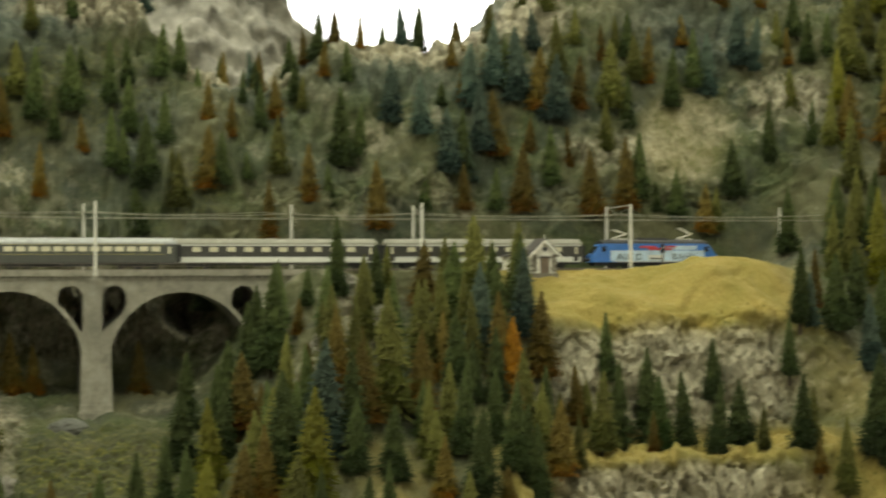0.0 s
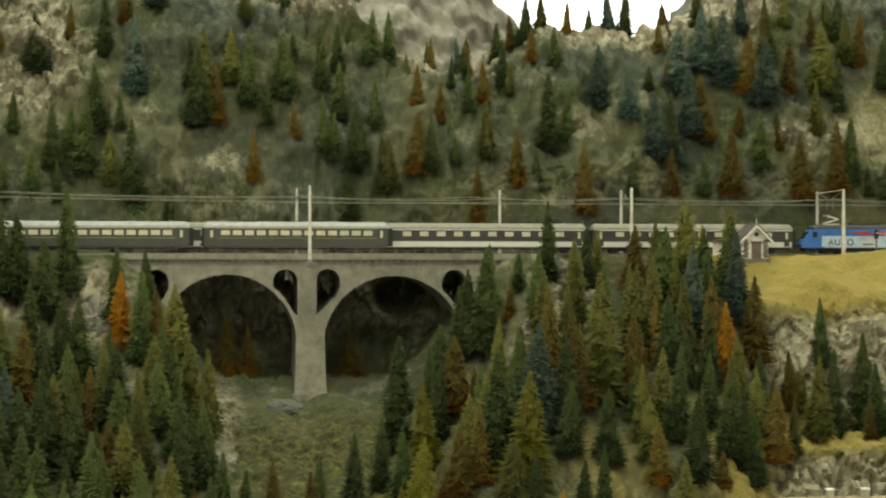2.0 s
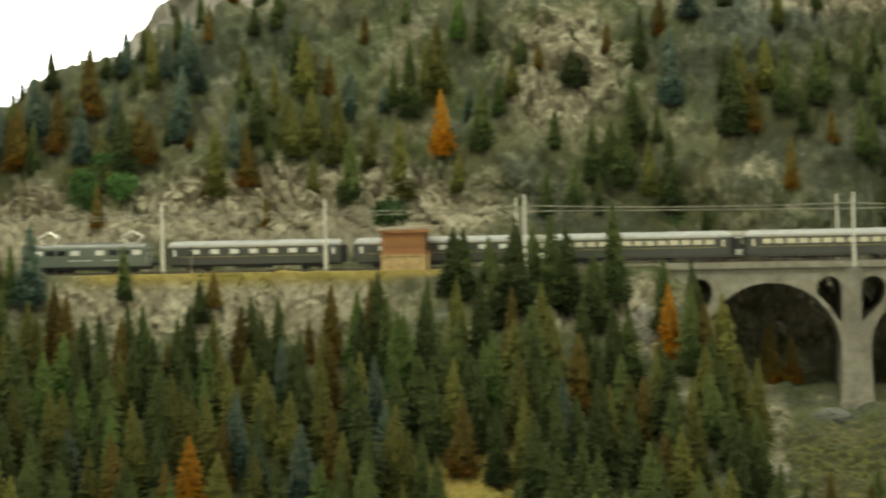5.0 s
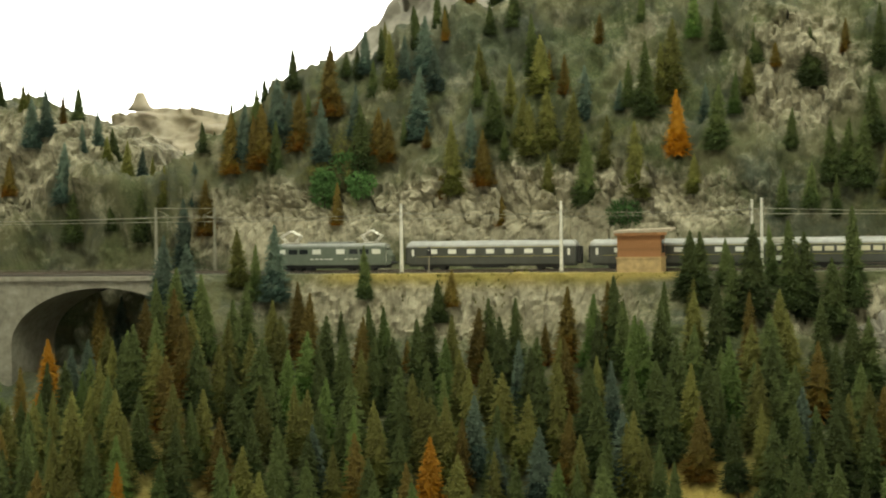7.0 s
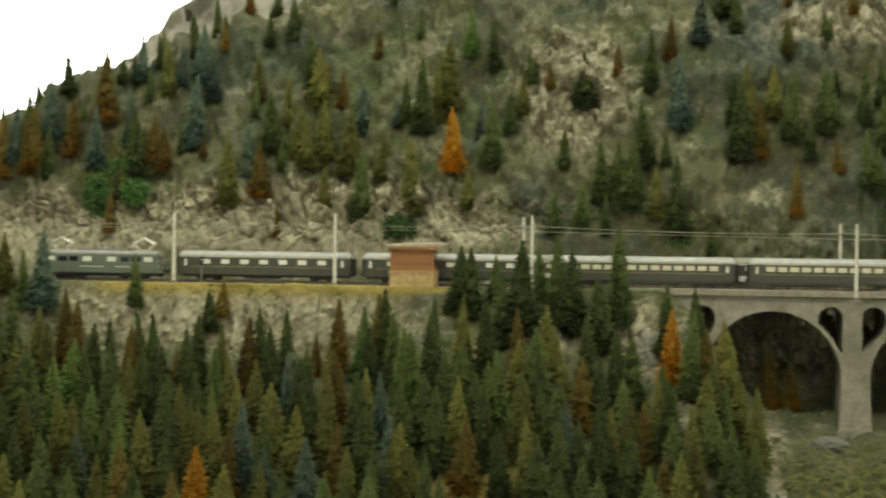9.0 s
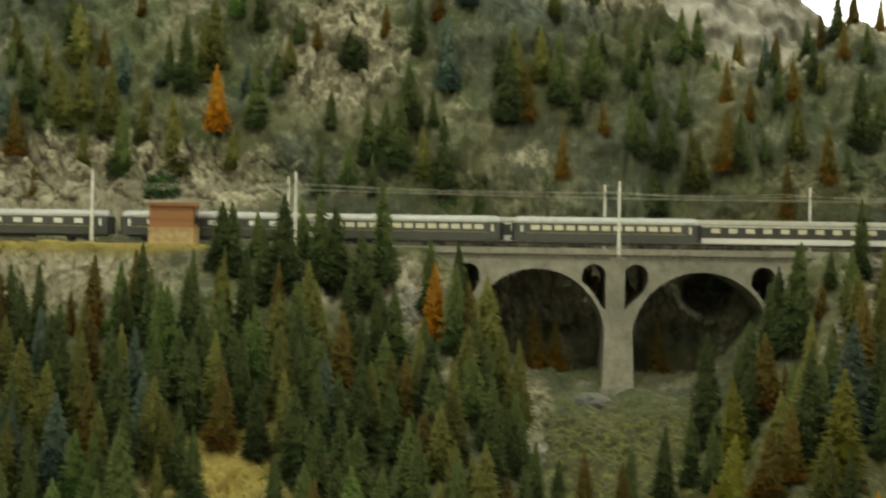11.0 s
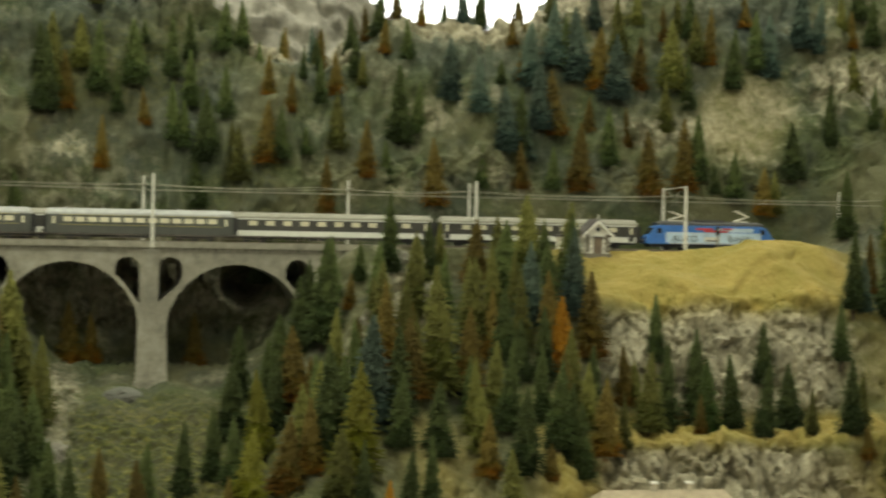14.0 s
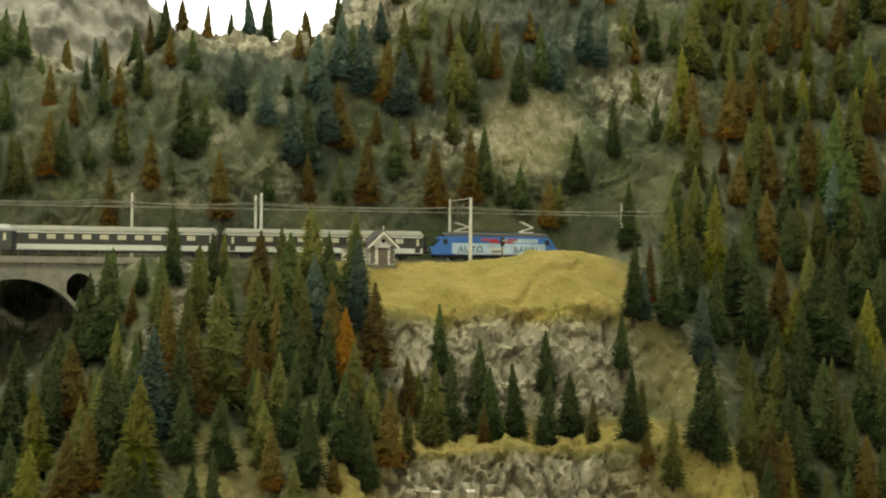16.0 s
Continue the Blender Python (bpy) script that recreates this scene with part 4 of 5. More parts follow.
# ---- small buildings ----
def build_hut():
    x0, x1, y0, y1 = -0.690, -0.625, -0.080, -0.034
    z = 1.428
    h = thing("wooden_hut", "brown boarded hut with flat roof on tan base", "hut", at=(0, 0, 0))
    part("base", box(x0 - 0.001, x1 + 0.001, y0 - 0.001, y1 + 0.001, z - 0.005, z + 0.019, 0.001), TAN, h)
    part("wall", box(x0, x1, y0, y1, z + 0.019, z + 0.056), WOOD, h)
    me = finish(box(-0.0018, 0.0018, y0 - 0.0012, y0, z + 0.0195, z + 0.0555, 0.0004), "board", WOOD)
    n = 16
    for i in range(n):
        b = new("board", me)
        b.parent = h
        b.location.x = x0 + 0.002 + (x1 - x0 - 0.004) * i / (n - 1)
    part("band", box(x0 - 0.002, x1 + 0.002, y0 - 0.002, y1 + 0.002, z + 0.0175, z + 0.0205), TAN, h)
    part("roof", loft([[(x0 - 0.005, y0 - 0.008, za), (x1 + 0.016, y0 - 0.008, zb), (x1 + 0.016, y1 + 0.006, zb + 0.002), (x0 - 0.005, y1 + 0.006, za + 0.002)] for za, zb in ((z + 0.056, z + 0.0585), (z + 0.0595, z + 0.062))]), TANROOF, h)
    part("fascia", box(x0 - 0.003, x1 + 0.010, y0 - 0.0068, y0 - 0.0052, z + 0.0525, z + 0.0567), WOOD, h)
    part("window", box(x1 - 0.0002, x1 + 0.0008, y0 + 0.012, y0 + 0.036, z + 0.026, z + 0.046), GLASS, h)


def build_chapel():
    cx, y0, y1 = 0.652, -0.105, -0.060
    w, z = 0.0190, 1.422
    eave, peak = z + 0.0285, z + 0.0475
    h = thing("trackside_house", "small white gabled house with stone quoins", "house", at=(0, 0, 0))
    part("wall", prism([[(cx - w, z - 0.01), (cx + w, z - 0.01), (cx + w, eave), (cx, peak - 0.003), (cx - w, eave)]], y0, y1), PLASTER, h)
    for s in (-1, 1):
        tri = [(cx, peak), (cx + s * (w + 0.006), eave - 0.005), (cx + s * (w + 0.006), eave - 0.0015), (cx, peak + 0.0035)]
        part("roof_slope", prism([tri if s < 0 else tri[::-1]], y0 - 0.0058, y1 + 0.003), SLATE, h)
        part("bargeboard", prism([[(cx, peak - 0.0034), (cx + s * (w + 0.006), eave - 0.0084), (cx + s * (w + 0.006), eave - 0.0040), (cx, peak + 0.0012)]], y0 - 0.0075, y0 - 0.0061), PLASTER, h)
        me = finish(box(-0.0035, 0.0035, y0 - 0.0012, y0 + 0.001, -0.0019, 0.0019, 0.0004), "quoin", QUOIN)
        for i in range(7):
            q = new("quoin", me)
            q.parent = h
            q.location = (cx + s * (w - 0.0035 - 0.0012 * (i % 2)), 0, z + 0.002 + 0.0039 * i)
    part("round_window", rod((cx + 0.001, y0 - 0.001, z + 0.0345), (cx + 0.001, y0 + 0.002, z + 0.0345), 0.0032, sides=14), GLASS, h)
    part("door", box(cx - 0.0062, cx + 0.0082, y0 - 0.001, y0 + 0.002, z - 0.002, z + 0.0215, 0.0005), DOORWOOD, h)
    part("lintel", box(cx - 0.008, cx + 0.010, y0 - 0.0018, y0 + 0.001, z + 0.0215, z + 0.0242, 0.0004), SLATE, h)
    part("finial", rod((cx, y0 - 0.004, peak), (cx, y0 - 0.004, peak + 0.010), 0.0012, 0.0004), PLASTER, h)
    part("plinth", box(cx - w - 0.002, cx + w + 0.002, y0 - 0.004, y1 + 0.002, z - 0.012, z - 0.001, 0.001), QUOIN, h)
    bm = box(cx - 0.052, cx - w - 0.001, y0 + 0.012, y1, z - 0.01, z + 0.0245)
    part("annex", bm, PLASTER, h)
    part("annex_roof", loft([[(cx - 0.055, y0 + 0.007, z + 0.023 + d), (cx - w, y0 + 0.007, z + 0.030 + d), (cx - w, y1 + 0.002, z + 0.030 + d), (cx - 0.055, y1 + 0.002, z + 0.023 + d)] for d in (0, 0.0025)]), SLATE, h)


def build_station():
    cx, cy, zr = 0.636, -0.50, 1.122
    h = thing("house", "house with beige hipped roof and two chimneys", "house")
    part("wall", box(cx - 0.098, cx + 0.098, cy - 0.05, cy + 0.05, zr - 0.16, zr - 0.036), PLASTER, h)
    eave = [(cx - 0.112, cy - 0.062), (cx + 0.112, cy - 0.062), (cx + 0.112, cy + 0.062), (cx - 0.112, cy + 0.062)]
    ridge = [(cx - 0.080, cy - 0.001), (cx + 0.080, cy - 0.001), (cx + 0.080, cy + 0.001), (cx - 0.080, cy + 0.001)]
    part("roof", loft([[(a, b, zr - 0.040) for a, b in eave], [(a, b, zr - 0.036) for a, b in eave], [(a, b, zr) for a, b in ridge]]), HOUSE_ROOF, h)
    part("dormer", prism([[(cx + 0.000, zr - 0.030), (cx + 0.040, zr - 0.030), (cx + 0.020, zr - 0.006)]], cy - 0.058, cy - 0.01), HOUSE_ROOF, h)
    for x in (cx - 0.012, cx + 0.034):
        ch = part("chimney", box(x - 0.004, x + 0.004, cy - 0.004, cy + 0.004, zr - 0.008, zr + 0.008, 0.0006), CREAM, h)
        part("cap", box(x - 0.005, x + 0.005, cy - 0.005, cy + 0.005, zr + 0.008, zr + 0.0105, 0.0005), PLASTER, ch)


build_hut()
build_chapel()
build_station()


def lump(name, label, category, at, size, mat, seed, detail=3, rough=0.25):
    bm = bmesh.new()
    bmesh.ops.create_icosphere(bm, subdivisions=detail, radius=1.0)
    for v in bm.verts:
        n = noise.fractal(v.co * 1.6 + Vector((seed, 0, 0)), 0.9, 2.0, 4)
        v.co *= 1 + rough * (n + 0.7 * crag(v.co * 2.3 + Vector((seed, 0, 0)), seed))
        v.co = Vector((v.co.x * size[0], v.co.y * size[1], v.co.z * size[2]))
    ob = new(name, finish(bm, name, mat))
    ob.location = at
    return tagged(ob, label, category)


lump("boulder", "flat pale boulder in the ravine", "boulder", (-0.042, -0.105, float(height(-0.042, -0.105)) + 0.002), (0.030, 0.022, 0.016), DULL, 3, 4, 0.10)
for i, (x, y, s) in enumerate(((0.385, -0.10, 0.020), (0.395, -0.135, 0.016), (-0.305, -0.125, 0.024), (0.30, -0.20, 0.012), (-0.13, -0.33, 0.015), (0.355, -0.1, 0.018))):
    lump("rock", "pale craggy rock among the trees", "rock", (x, y, float(height(x, y)) + s * 0.1), (s, s * 0.8, s * 1.1), FARROCK, 20 + i, 4, 0.5)


def dead_tree(x, y, h):
    """A leaning bare trunk with a few broken limbs."""
    t = thing("dead_tree", "bare grey dead tree leaning on the slope", "tree", at=(x, y, float(height(x, y)) - 0.002))
    part("trunk", rod((0, 0, -0.006), (-0.3 * h, 0, h), 0.0017, 0.0007), SNAG, t)
    for u, dx, dz in ((0.45, 0.16, 0.20), (0.62, -0.24, 0.10), (0.78, 0.12, 0.16)):
        part("limb", rod((-0.3 * h * u, 0, h * u), (-0.3 * h * u + dx * h, -0.08 * h, h * u + dz * h), 0.0009, 0.0004, 5), SNAG, t)


dead_tree(1.2, 0.135, 0.068)
dead_tree(1.13, 0.16, 0.03)

# ---- conifers ----
def crown_shape(seed, slim):
    """Bottle-brush conifer crown of unit height: a ragged core with drooping twigs in whorls."""
    rnd = random.Random(seed)
    verts, faces = [], []
    def radius(u):
        return slim * (1 - u ** 1.3) ** 0.98 * (0.93 + 0.07 * math.sin(11 * u + seed)) + 0.010
    rings, n = 13, 9
    for j in range(rings):
        u = j / (rings - 1)
        for i in range(n):
            a = 2 * math.pi * (i + 0.5 * (j % 2)) / n
            r = radius(u) * 0.66 * rnd.uniform(0.65, 1.25)
            verts.append((r * math.cos(a), r * math.sin(a), 0.04 + 0.95 * u))
    for j in range(rings - 1):
        for i in range(n):
            k = (i + 1) % n
            faces.append((j * n + i, j * n + k, (j + 1) * n + k, (j + 1) * n + i))
    tips = [0.0] * len(verts)
    tiers = 17
    for i in range(900):
        u = min(0.99, max(0.0, (rnd.random() ** 1.2 * tiers // 1 + 0.5) / tiers + rnd.gauss(0, 0.026)))
        length = radius(u) * rnd.uniform(0.62, 1.28) + 0.005
        a = rnd.uniform(0, 6.283)
        z = 0.05 + 0.94 * u
        drop = length * rnd.uniform(-0.25, 0.34)
        wide = rnd.uniform(0.006, 0.017)
        ca, sa = math.cos(a), math.sin(a)
        m = 0.6 * length
        b = len(verts)
        verts.extend([(m * ca - wide * sa, m * sa + wide * ca, z - 0.4 * drop),
                      (m * ca + wide * sa, m * sa - wide * ca, z - 0.4 * drop),
                      (length * ca, length * sa, z - drop),
                      (m * ca, m * sa, z - 0.4 * drop + wide * 1.1)])
        tips.extend([0.1, 0.1, 1.0, 0.4])
        faces.extend([(b, b + 1, b + 2), (b, b + 2, b + 3), (b + 1, b + 3, b + 2)])
    b = len(verts)
    verts.extend([(0.014, 0, 0.95), (-0.007, 0.012, 0.95), (-0.007, -0.012, 0.95), (0, 0, 1.02)])
    faces.extend([(b, b + 1, b + 3), (b + 1, b + 2, b + 3), (b + 2, b, b + 3)])
    return np.array(verts), faces, np.array(tips + [0.7] * 4)


SHAPES = [crown_shape(7 + 31 * k, slim) for k, slim in enumerate((0.175, 0.195, 0.160, 0.215))]


def crown_mesh(k, mat):
    verts, faces, tips = SHAPES[k]
    me = bpy.data.meshes.new("crown")
    me.from_pydata((verts * 0.1).tolist(), [], faces)
    me.materials.append(mat)
    # height and twig end drive the painted shade and highlights
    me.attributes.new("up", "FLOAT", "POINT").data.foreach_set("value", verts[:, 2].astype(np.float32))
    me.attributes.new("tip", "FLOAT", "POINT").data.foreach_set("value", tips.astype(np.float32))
    return me


TREE_WORDS = {"D": "dark green model conifer on the slope", "O": "olive green model conifer on the slope", "Y": "yellow-green model conifer on the slope", "G": "fresh green model conifer on the slope",
              "B": "blue-green model conifer on the slope", "R": "olive model conifer with rust-brown lower twigs", "X": "bright orange model conifer on the slope"}
bm = rod((0, 0, -0.015), (0, 0, 0.05), 0.0028, 0.0012, 6)
TRUNK = finish(bm, "trunk", BARK)
CROWNS = {}
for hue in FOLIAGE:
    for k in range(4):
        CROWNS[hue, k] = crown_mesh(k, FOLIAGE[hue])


def conifer(x, y, h, hue, rnd):
    t = thing("conifer", TREE_WORDS[hue], "tree", "conifers", at=(x, y, float(height(x, y)) - 0.002))
    wide = rnd.uniform(1.0, 1.35) * (1.15 if h < 0.05 else 1.0)
    t.scale = (10 * h * wide, 10 * h * wide, 10 * h)
    t.rotation_euler = (rnd.gauss(0, 0.03), rnd.gauss(0, 0.03), rnd.uniform(0, 6.28))
    for name, me in (("trunk", TRUNK), ("crown", CROWNS[hue, rnd.randrange(4)])):
        ob = new(name, me)
        ob.parent = t
    return t


# where the trees stand: x, y, height, colour
STAND_0 = [(-1.794, 0.186, 0.091, "B"), (-1.766, 0.188, 0.089, "B"), (-1.721, 0.158, 0.109, "B"), (-1.702, 0.152, 0.095, "D"), (-1.626, 0.153, 0.054, "D"), (-1.594, -0.145, 0.122, "X"), (-1.593, 0.116, 0.125, "B"), (-1.577, 0.001, 0.127, "R"), (-1.568, -0.213, 0.118, "D"), (-1.567, 0.147, 0.092, "D"), (-1.536, -0.182, 0.119, "B"), (-1.529, -0.223, 0.118, "D"), (-1.526, 0.15, 0.079, "O"), (-1.519, -0.158, 0.12, "B"), (-1.503, -0.13, 0.121, "O"), (-1.48, 0.136, 0.125, "B"), (-1.465, 0.152, 0.081, "B"), (-1.458, 0.174, 0.054, "D"), (-1.443, 0.143, 0.098, "R"), (-1.417, -0.531, 0.104, "R"), (-1.408, 0.172, 0.083, "D"), (-1.403, -0.138, 0.129, "B"), (-1.401, 0.161, 0.109, "R"), (-1.385, 0.164, 0.106, "B")]
STAND_1 = [(-1.383, -0.43, 0.108, "O"), (-1.383, 0.177, 0.046, "D"), (-1.378, -0.509, 0.104, "O"), (-1.372, -0.264, 0.114, "R"), (-1.366, 0.185, 0.075, "D"), (-1.361, -0.331, 0.134, "D"), (-1.358, 0.159, 0.093, "R"), (-1.358, 0.216, 0.049, "D"), (-1.357, -0.14, 0.103, "B"), (-1.352, -0.418, 0.116, "O"), (-1.344, 0.164, 0.103, "R"), (-1.328, -0.25, 0.114, "R"), (-1.327, -0.333, 0.111, "O"), (-1.324, -0.445, 0.106, "O"), (-1.322, 0.182, 0.101, "B"), (-1.317, -0.406, 0.108, "D"), (-1.316, 0.147, 0.092, "D"), (-1.307, 0.215, 0.074, "D"), (-1.305, -0.512, 0.103, "X"), (-1.304, 0.181, 0.093, "B"), (-1.303, -0.348, 0.11, "R"), (-1.299, -0.296, 0.121, "R"), (-1.29, -0.275, 0.113, "O"), (-1.289, -0.097, 0.09, "O")]
STAND_2 = [(-1.282, 0.173, 0.103, "R"), (-1.272, -0.304, 0.111, "D"), (-1.271, -0.403, 0.134, "O"), (-1.269, 0.192, 0.048, "D"), (-1.264, -0.477, 0.104, "G"), (-1.258, -0.103, 0.089, "D"), (-1.257, -0.425, 0.124, "D"), (-1.253, -0.214, 0.115, "D"), (-1.251, -0.378, 0.108, "D"), (-1.248, -0.282, 0.112, "O"), (-1.248, -0.248, 0.113, "O"), (-1.248, -0.179, 0.116, "D"), (-1.246, -0.351, 0.109, "O"), (-1.242, 0.195, 0.075, "D"), (-1.234, 0.156, 0.107, "B"), (-1.232, 0.188, 0.125, "R"), (-1.23, -0.283, 0.112, "D"), (-1.228, -0.097, 0.12, "B"), (-1.216, 0.233, 0.045, "D"), (-1.212, -0.249, 0.122, "O"), (-1.21, -0.376, 0.108, "R"), (-1.205, -0.314, 0.11, "D"), (-1.2, 0.125, 0.073, "R"), (-1.199, -0.189, 0.115, "O")]
STAND_3 = [(-1.195, 0.233, 0.059, "D"), (-1.193, -0.265, 0.13, "D"), (-1.182, 0.169, 0.094, "B"), (-1.181, 0.234, 0.081, "B"), (-1.175, -0.215, 0.114, "O"), (-1.168, -0.16, 0.116, "R"), (-1.164, -0.317, 0.11, "O"), (-1.163, 0.156, 0.116, "D"), (-1.161, -0.369, 0.108, "D"), (-1.157, -0.29, 0.111, "D"), (-1.157, 0.204, 0.064, "D"), (-1.151, 0.242, 0.059, "D"), (-1.15, -0.174, 0.115, "R"), (-1.143, 0.172, 0.081, "R"), (-1.127, 0.213, 0.101, "O"), (-1.124, -0.367, 0.107, "D"), (-1.124, 0.17, 0.074, "R"), (-1.116, -0.323, 0.109, "O"), (-1.115, -0.405, 0.106, "D"), (-1.114, -0.199, 0.114, "D"), (-1.114, -0.118, 0.053, "D"), (-1.106, 0.221, 0.082, "B"), (-1.102, -0.324, 0.109, "O"), (-1.097, 0.261, 0.073, "D")]
STAND_4 = [(-1.096, 0.181, 0.053, "D"), (-1.081, -0.095, 0.083, "D"), (-1.078, -0.305, 0.109, "G"), (-1.078, -0.215, 0.113, "D"), (-1.076, 0.189, 0.125, "B"), (-1.075, -0.387, 0.106, "D"), (-1.074, 0.238, 0.103, "B"), (-1.07, -0.342, 0.108, "D"), (-1.068, -0.371, 0.107, "B"), (-1.064, -0.245, 0.112, "D"), (-1.056, -0.2, 0.113, "R"), (-1.053, 0.227, 0.077, "B"), (-1.052, 0.165, 0.037, "R"), (-1.047, 0.282, 0.043, "D"), (-1.042, 0.262, 0.054, "R"), (-1.041, -0.341, 0.108, "D"), (-1.039, -0.256, 0.111, "O"), (-1.039, -0.185, 0.114, "D"), (-1.035, -0.396, 0.105, "O"), (-1.022, -0.239, 0.112, "D"), (-1.019, 0.134, 0.046, "R"), (-1.014, -0.208, 0.126, "G"), (-0.999, 0.135, 0.125, "O"), (-0.994, -0.16, 0.047, "R")]
STAND_5 = [(-0.993, -0.236, 0.111, "D"), (-0.987, -0.353, 0.115, "O"), (-0.987, 0.141, 0.036, "R"), (-0.979, -0.418, 0.104, "D"), (-0.974, -0.286, 0.109, "D"), (-0.972, 0.203, 0.063, "D"), (-0.971, 0.159, 0.1, "B"), (-0.969, 0.22, 0.081, "O"), (-0.966, 0.271, 0.054, "D"), (-0.962, -0.21, 0.112, "D"), (-0.96, -0.318, 0.108, "D"), (-0.96, -0.104, 0.066, "D"), (-0.955, -0.188, 0.113, "D"), (-0.952, 0.15, 0.094, "R"), (-0.95, -0.296, 0.108, "O"), (-0.944, -0.376, 0.105, "D"), (-0.944, -0.096, 0.057, "R"), (-0.936, 0.171, 0.1, "D"), (-0.935, -0.275, 0.109, "D"), (-0.924, -0.331, 0.115, "O"), (-0.924, 0.274, 0.082, "D"), (-0.916, -0.237, 0.11, "G"), (-0.916, -0.203, 0.112, "O"), (-0.916, 0.127, 0.051, "R")]
STAND_6 = [(-0.916, 0.156, 0.057, "D"), (-0.912, 0.198, 0.09, "O"), (-0.904, -0.341, 0.114, "O"), (-0.896, -0.401, 0.112, "X"), (-0.888, 0.172, 0.089, "O"), (-0.886, -0.255, 0.109, "O"), (-0.885, 0.236, 0.106, "D"), (-0.883, -0.347, 0.123, "O"), (-0.882, -0.188, 0.112, "R"), (-0.875, 0.155, 0.089, "O"), (-0.868, -0.294, 0.112, "O"), (-0.868, 0.219, 0.101, "O"), (-0.863, -0.176, 0.112, "D"), (-0.861, -0.354, 0.105, "R"), (-0.855, 0.236, 0.052, "R"), (-0.85, 0.184, 0.109, "O"), (-0.849, -0.336, 0.114, "B"), (-0.849, -0.254, 0.109, "O"), (-0.841, 0.142, 0.071, "O"), (-0.839, -0.205, 0.111, "D"), (-0.824, -0.18, 0.121, "D"), (-0.824, 0.206, 0.067, "R"), (-0.82, -0.289, 0.116, "O"), (-0.807, -0.238, 0.109, "B")]
STAND_7 = [(-0.807, 0.164, 0.118, "O"), (-0.804, -0.407, 0.102, "O"), (-0.799, -0.394, 0.103, "B"), (-0.789, 0.201, 0.094, "B"), (-0.788, -0.151, 0.064, "R"), (-0.786, -0.239, 0.109, "D"), (-0.784, -0.266, 0.116, "D"), (-0.776, -0.341, 0.105, "O"), (-0.774, 0.124, 0.116, "D"), (-0.774, 0.26, 0.053, "R"), (-0.762, -0.291, 0.115, "D"), (-0.753, -0.156, 0.112, "R"), (-0.749, -0.238, 0.109, "O"), (-0.747, 0.155, 0.088, "O"), (-0.746, -0.274, 0.107, "O"), (-0.745, -0.393, 0.119, "B"), (-0.732, -0.24, 0.108, "R"), (-0.729, 0.193, 0.051, "B"), (-0.718, -0.414, 0.101, "G"), (-0.717, -0.338, 0.104, "R"), (-0.714, 0.186, 0.079, "D"), (-0.713, -0.167, 0.111, "G"), (-0.698, -0.205, 0.109, "D"), (-0.695, 0.14, 0.125, "O")]
STAND_8 = [(-0.692, -0.302, 0.122, "D"), (-0.691, -0.393, 0.102, "O"), (-0.689, -0.159, 0.111, "R"), (-0.685, 0.183, 0.123, "D"), (-0.679, -0.168, 0.119, "D"), (-0.671, -0.355, 0.111, "D"), (-0.659, -0.311, 0.113, "B"), (-0.659, 0.213, 0.104, "O"), (-0.652, -0.419, 0.1, "D"), (-0.649, 0.22, 0.125, "O"), (-0.634, -0.271, 0.123, "G"), (-0.631, 0.166, 0.107, "X"), (-0.629, -0.399, 0.101, "B"), (-0.623, -0.411, 0.1, "O"), (-0.622, -0.272, 0.114, "G"), (-0.621, -0.351, 0.119, "D"), (-0.616, -0.411, 0.116, "O"), (-0.616, 0.264, 0.085, "G"), (-0.603, -0.42, 0.1, "O"), (-0.603, -0.24, 0.107, "D"), (-0.603, 0.15, 0.065, "O"), (-0.598, -0.329, 0.103, "D"), (-0.58, -0.431, 0.099, "D"), (-0.58, -0.105, 0.097, "D")]
STAND_9 = [(-0.576, 0.258, 0.09, "D"), (-0.574, -0.366, 0.118, "D"), (-0.573, -0.13, 0.054, "O"), (-0.571, -0.297, 0.117, "D"), (-0.568, 0.165, 0.106, "D"), (-0.562, -0.117, 0.105, "D"), (-0.555, -0.473, 0.097, "D"), (-0.545, 0.21, 0.071, "G"), (-0.534, -0.385, 0.1, "R"), (-0.526, -0.102, 0.068, "D"), (-0.525, -0.232, 0.137, "D"), (-0.523, -0.318, 0.103, "D"), (-0.523, 0.22, 0.066, "O"), (-0.512, -0.349, 0.118, "D"), (-0.512, -0.16, 0.109, "D"), (-0.511, 0.24, 0.079, "D"), (-0.485, -0.149, 0.136, "D"), (-0.484, -0.399, 0.099, "D"), (-0.483, -0.22, 0.106, "R"), (-0.479, -0.259, 0.105, "O"), (-0.478, 0.23, 0.046, "R"), (-0.473, -0.323, 0.102, "D"), (-0.462, 0.122, 0.075, "D"), (-0.46, -0.348, 0.109, "O")]
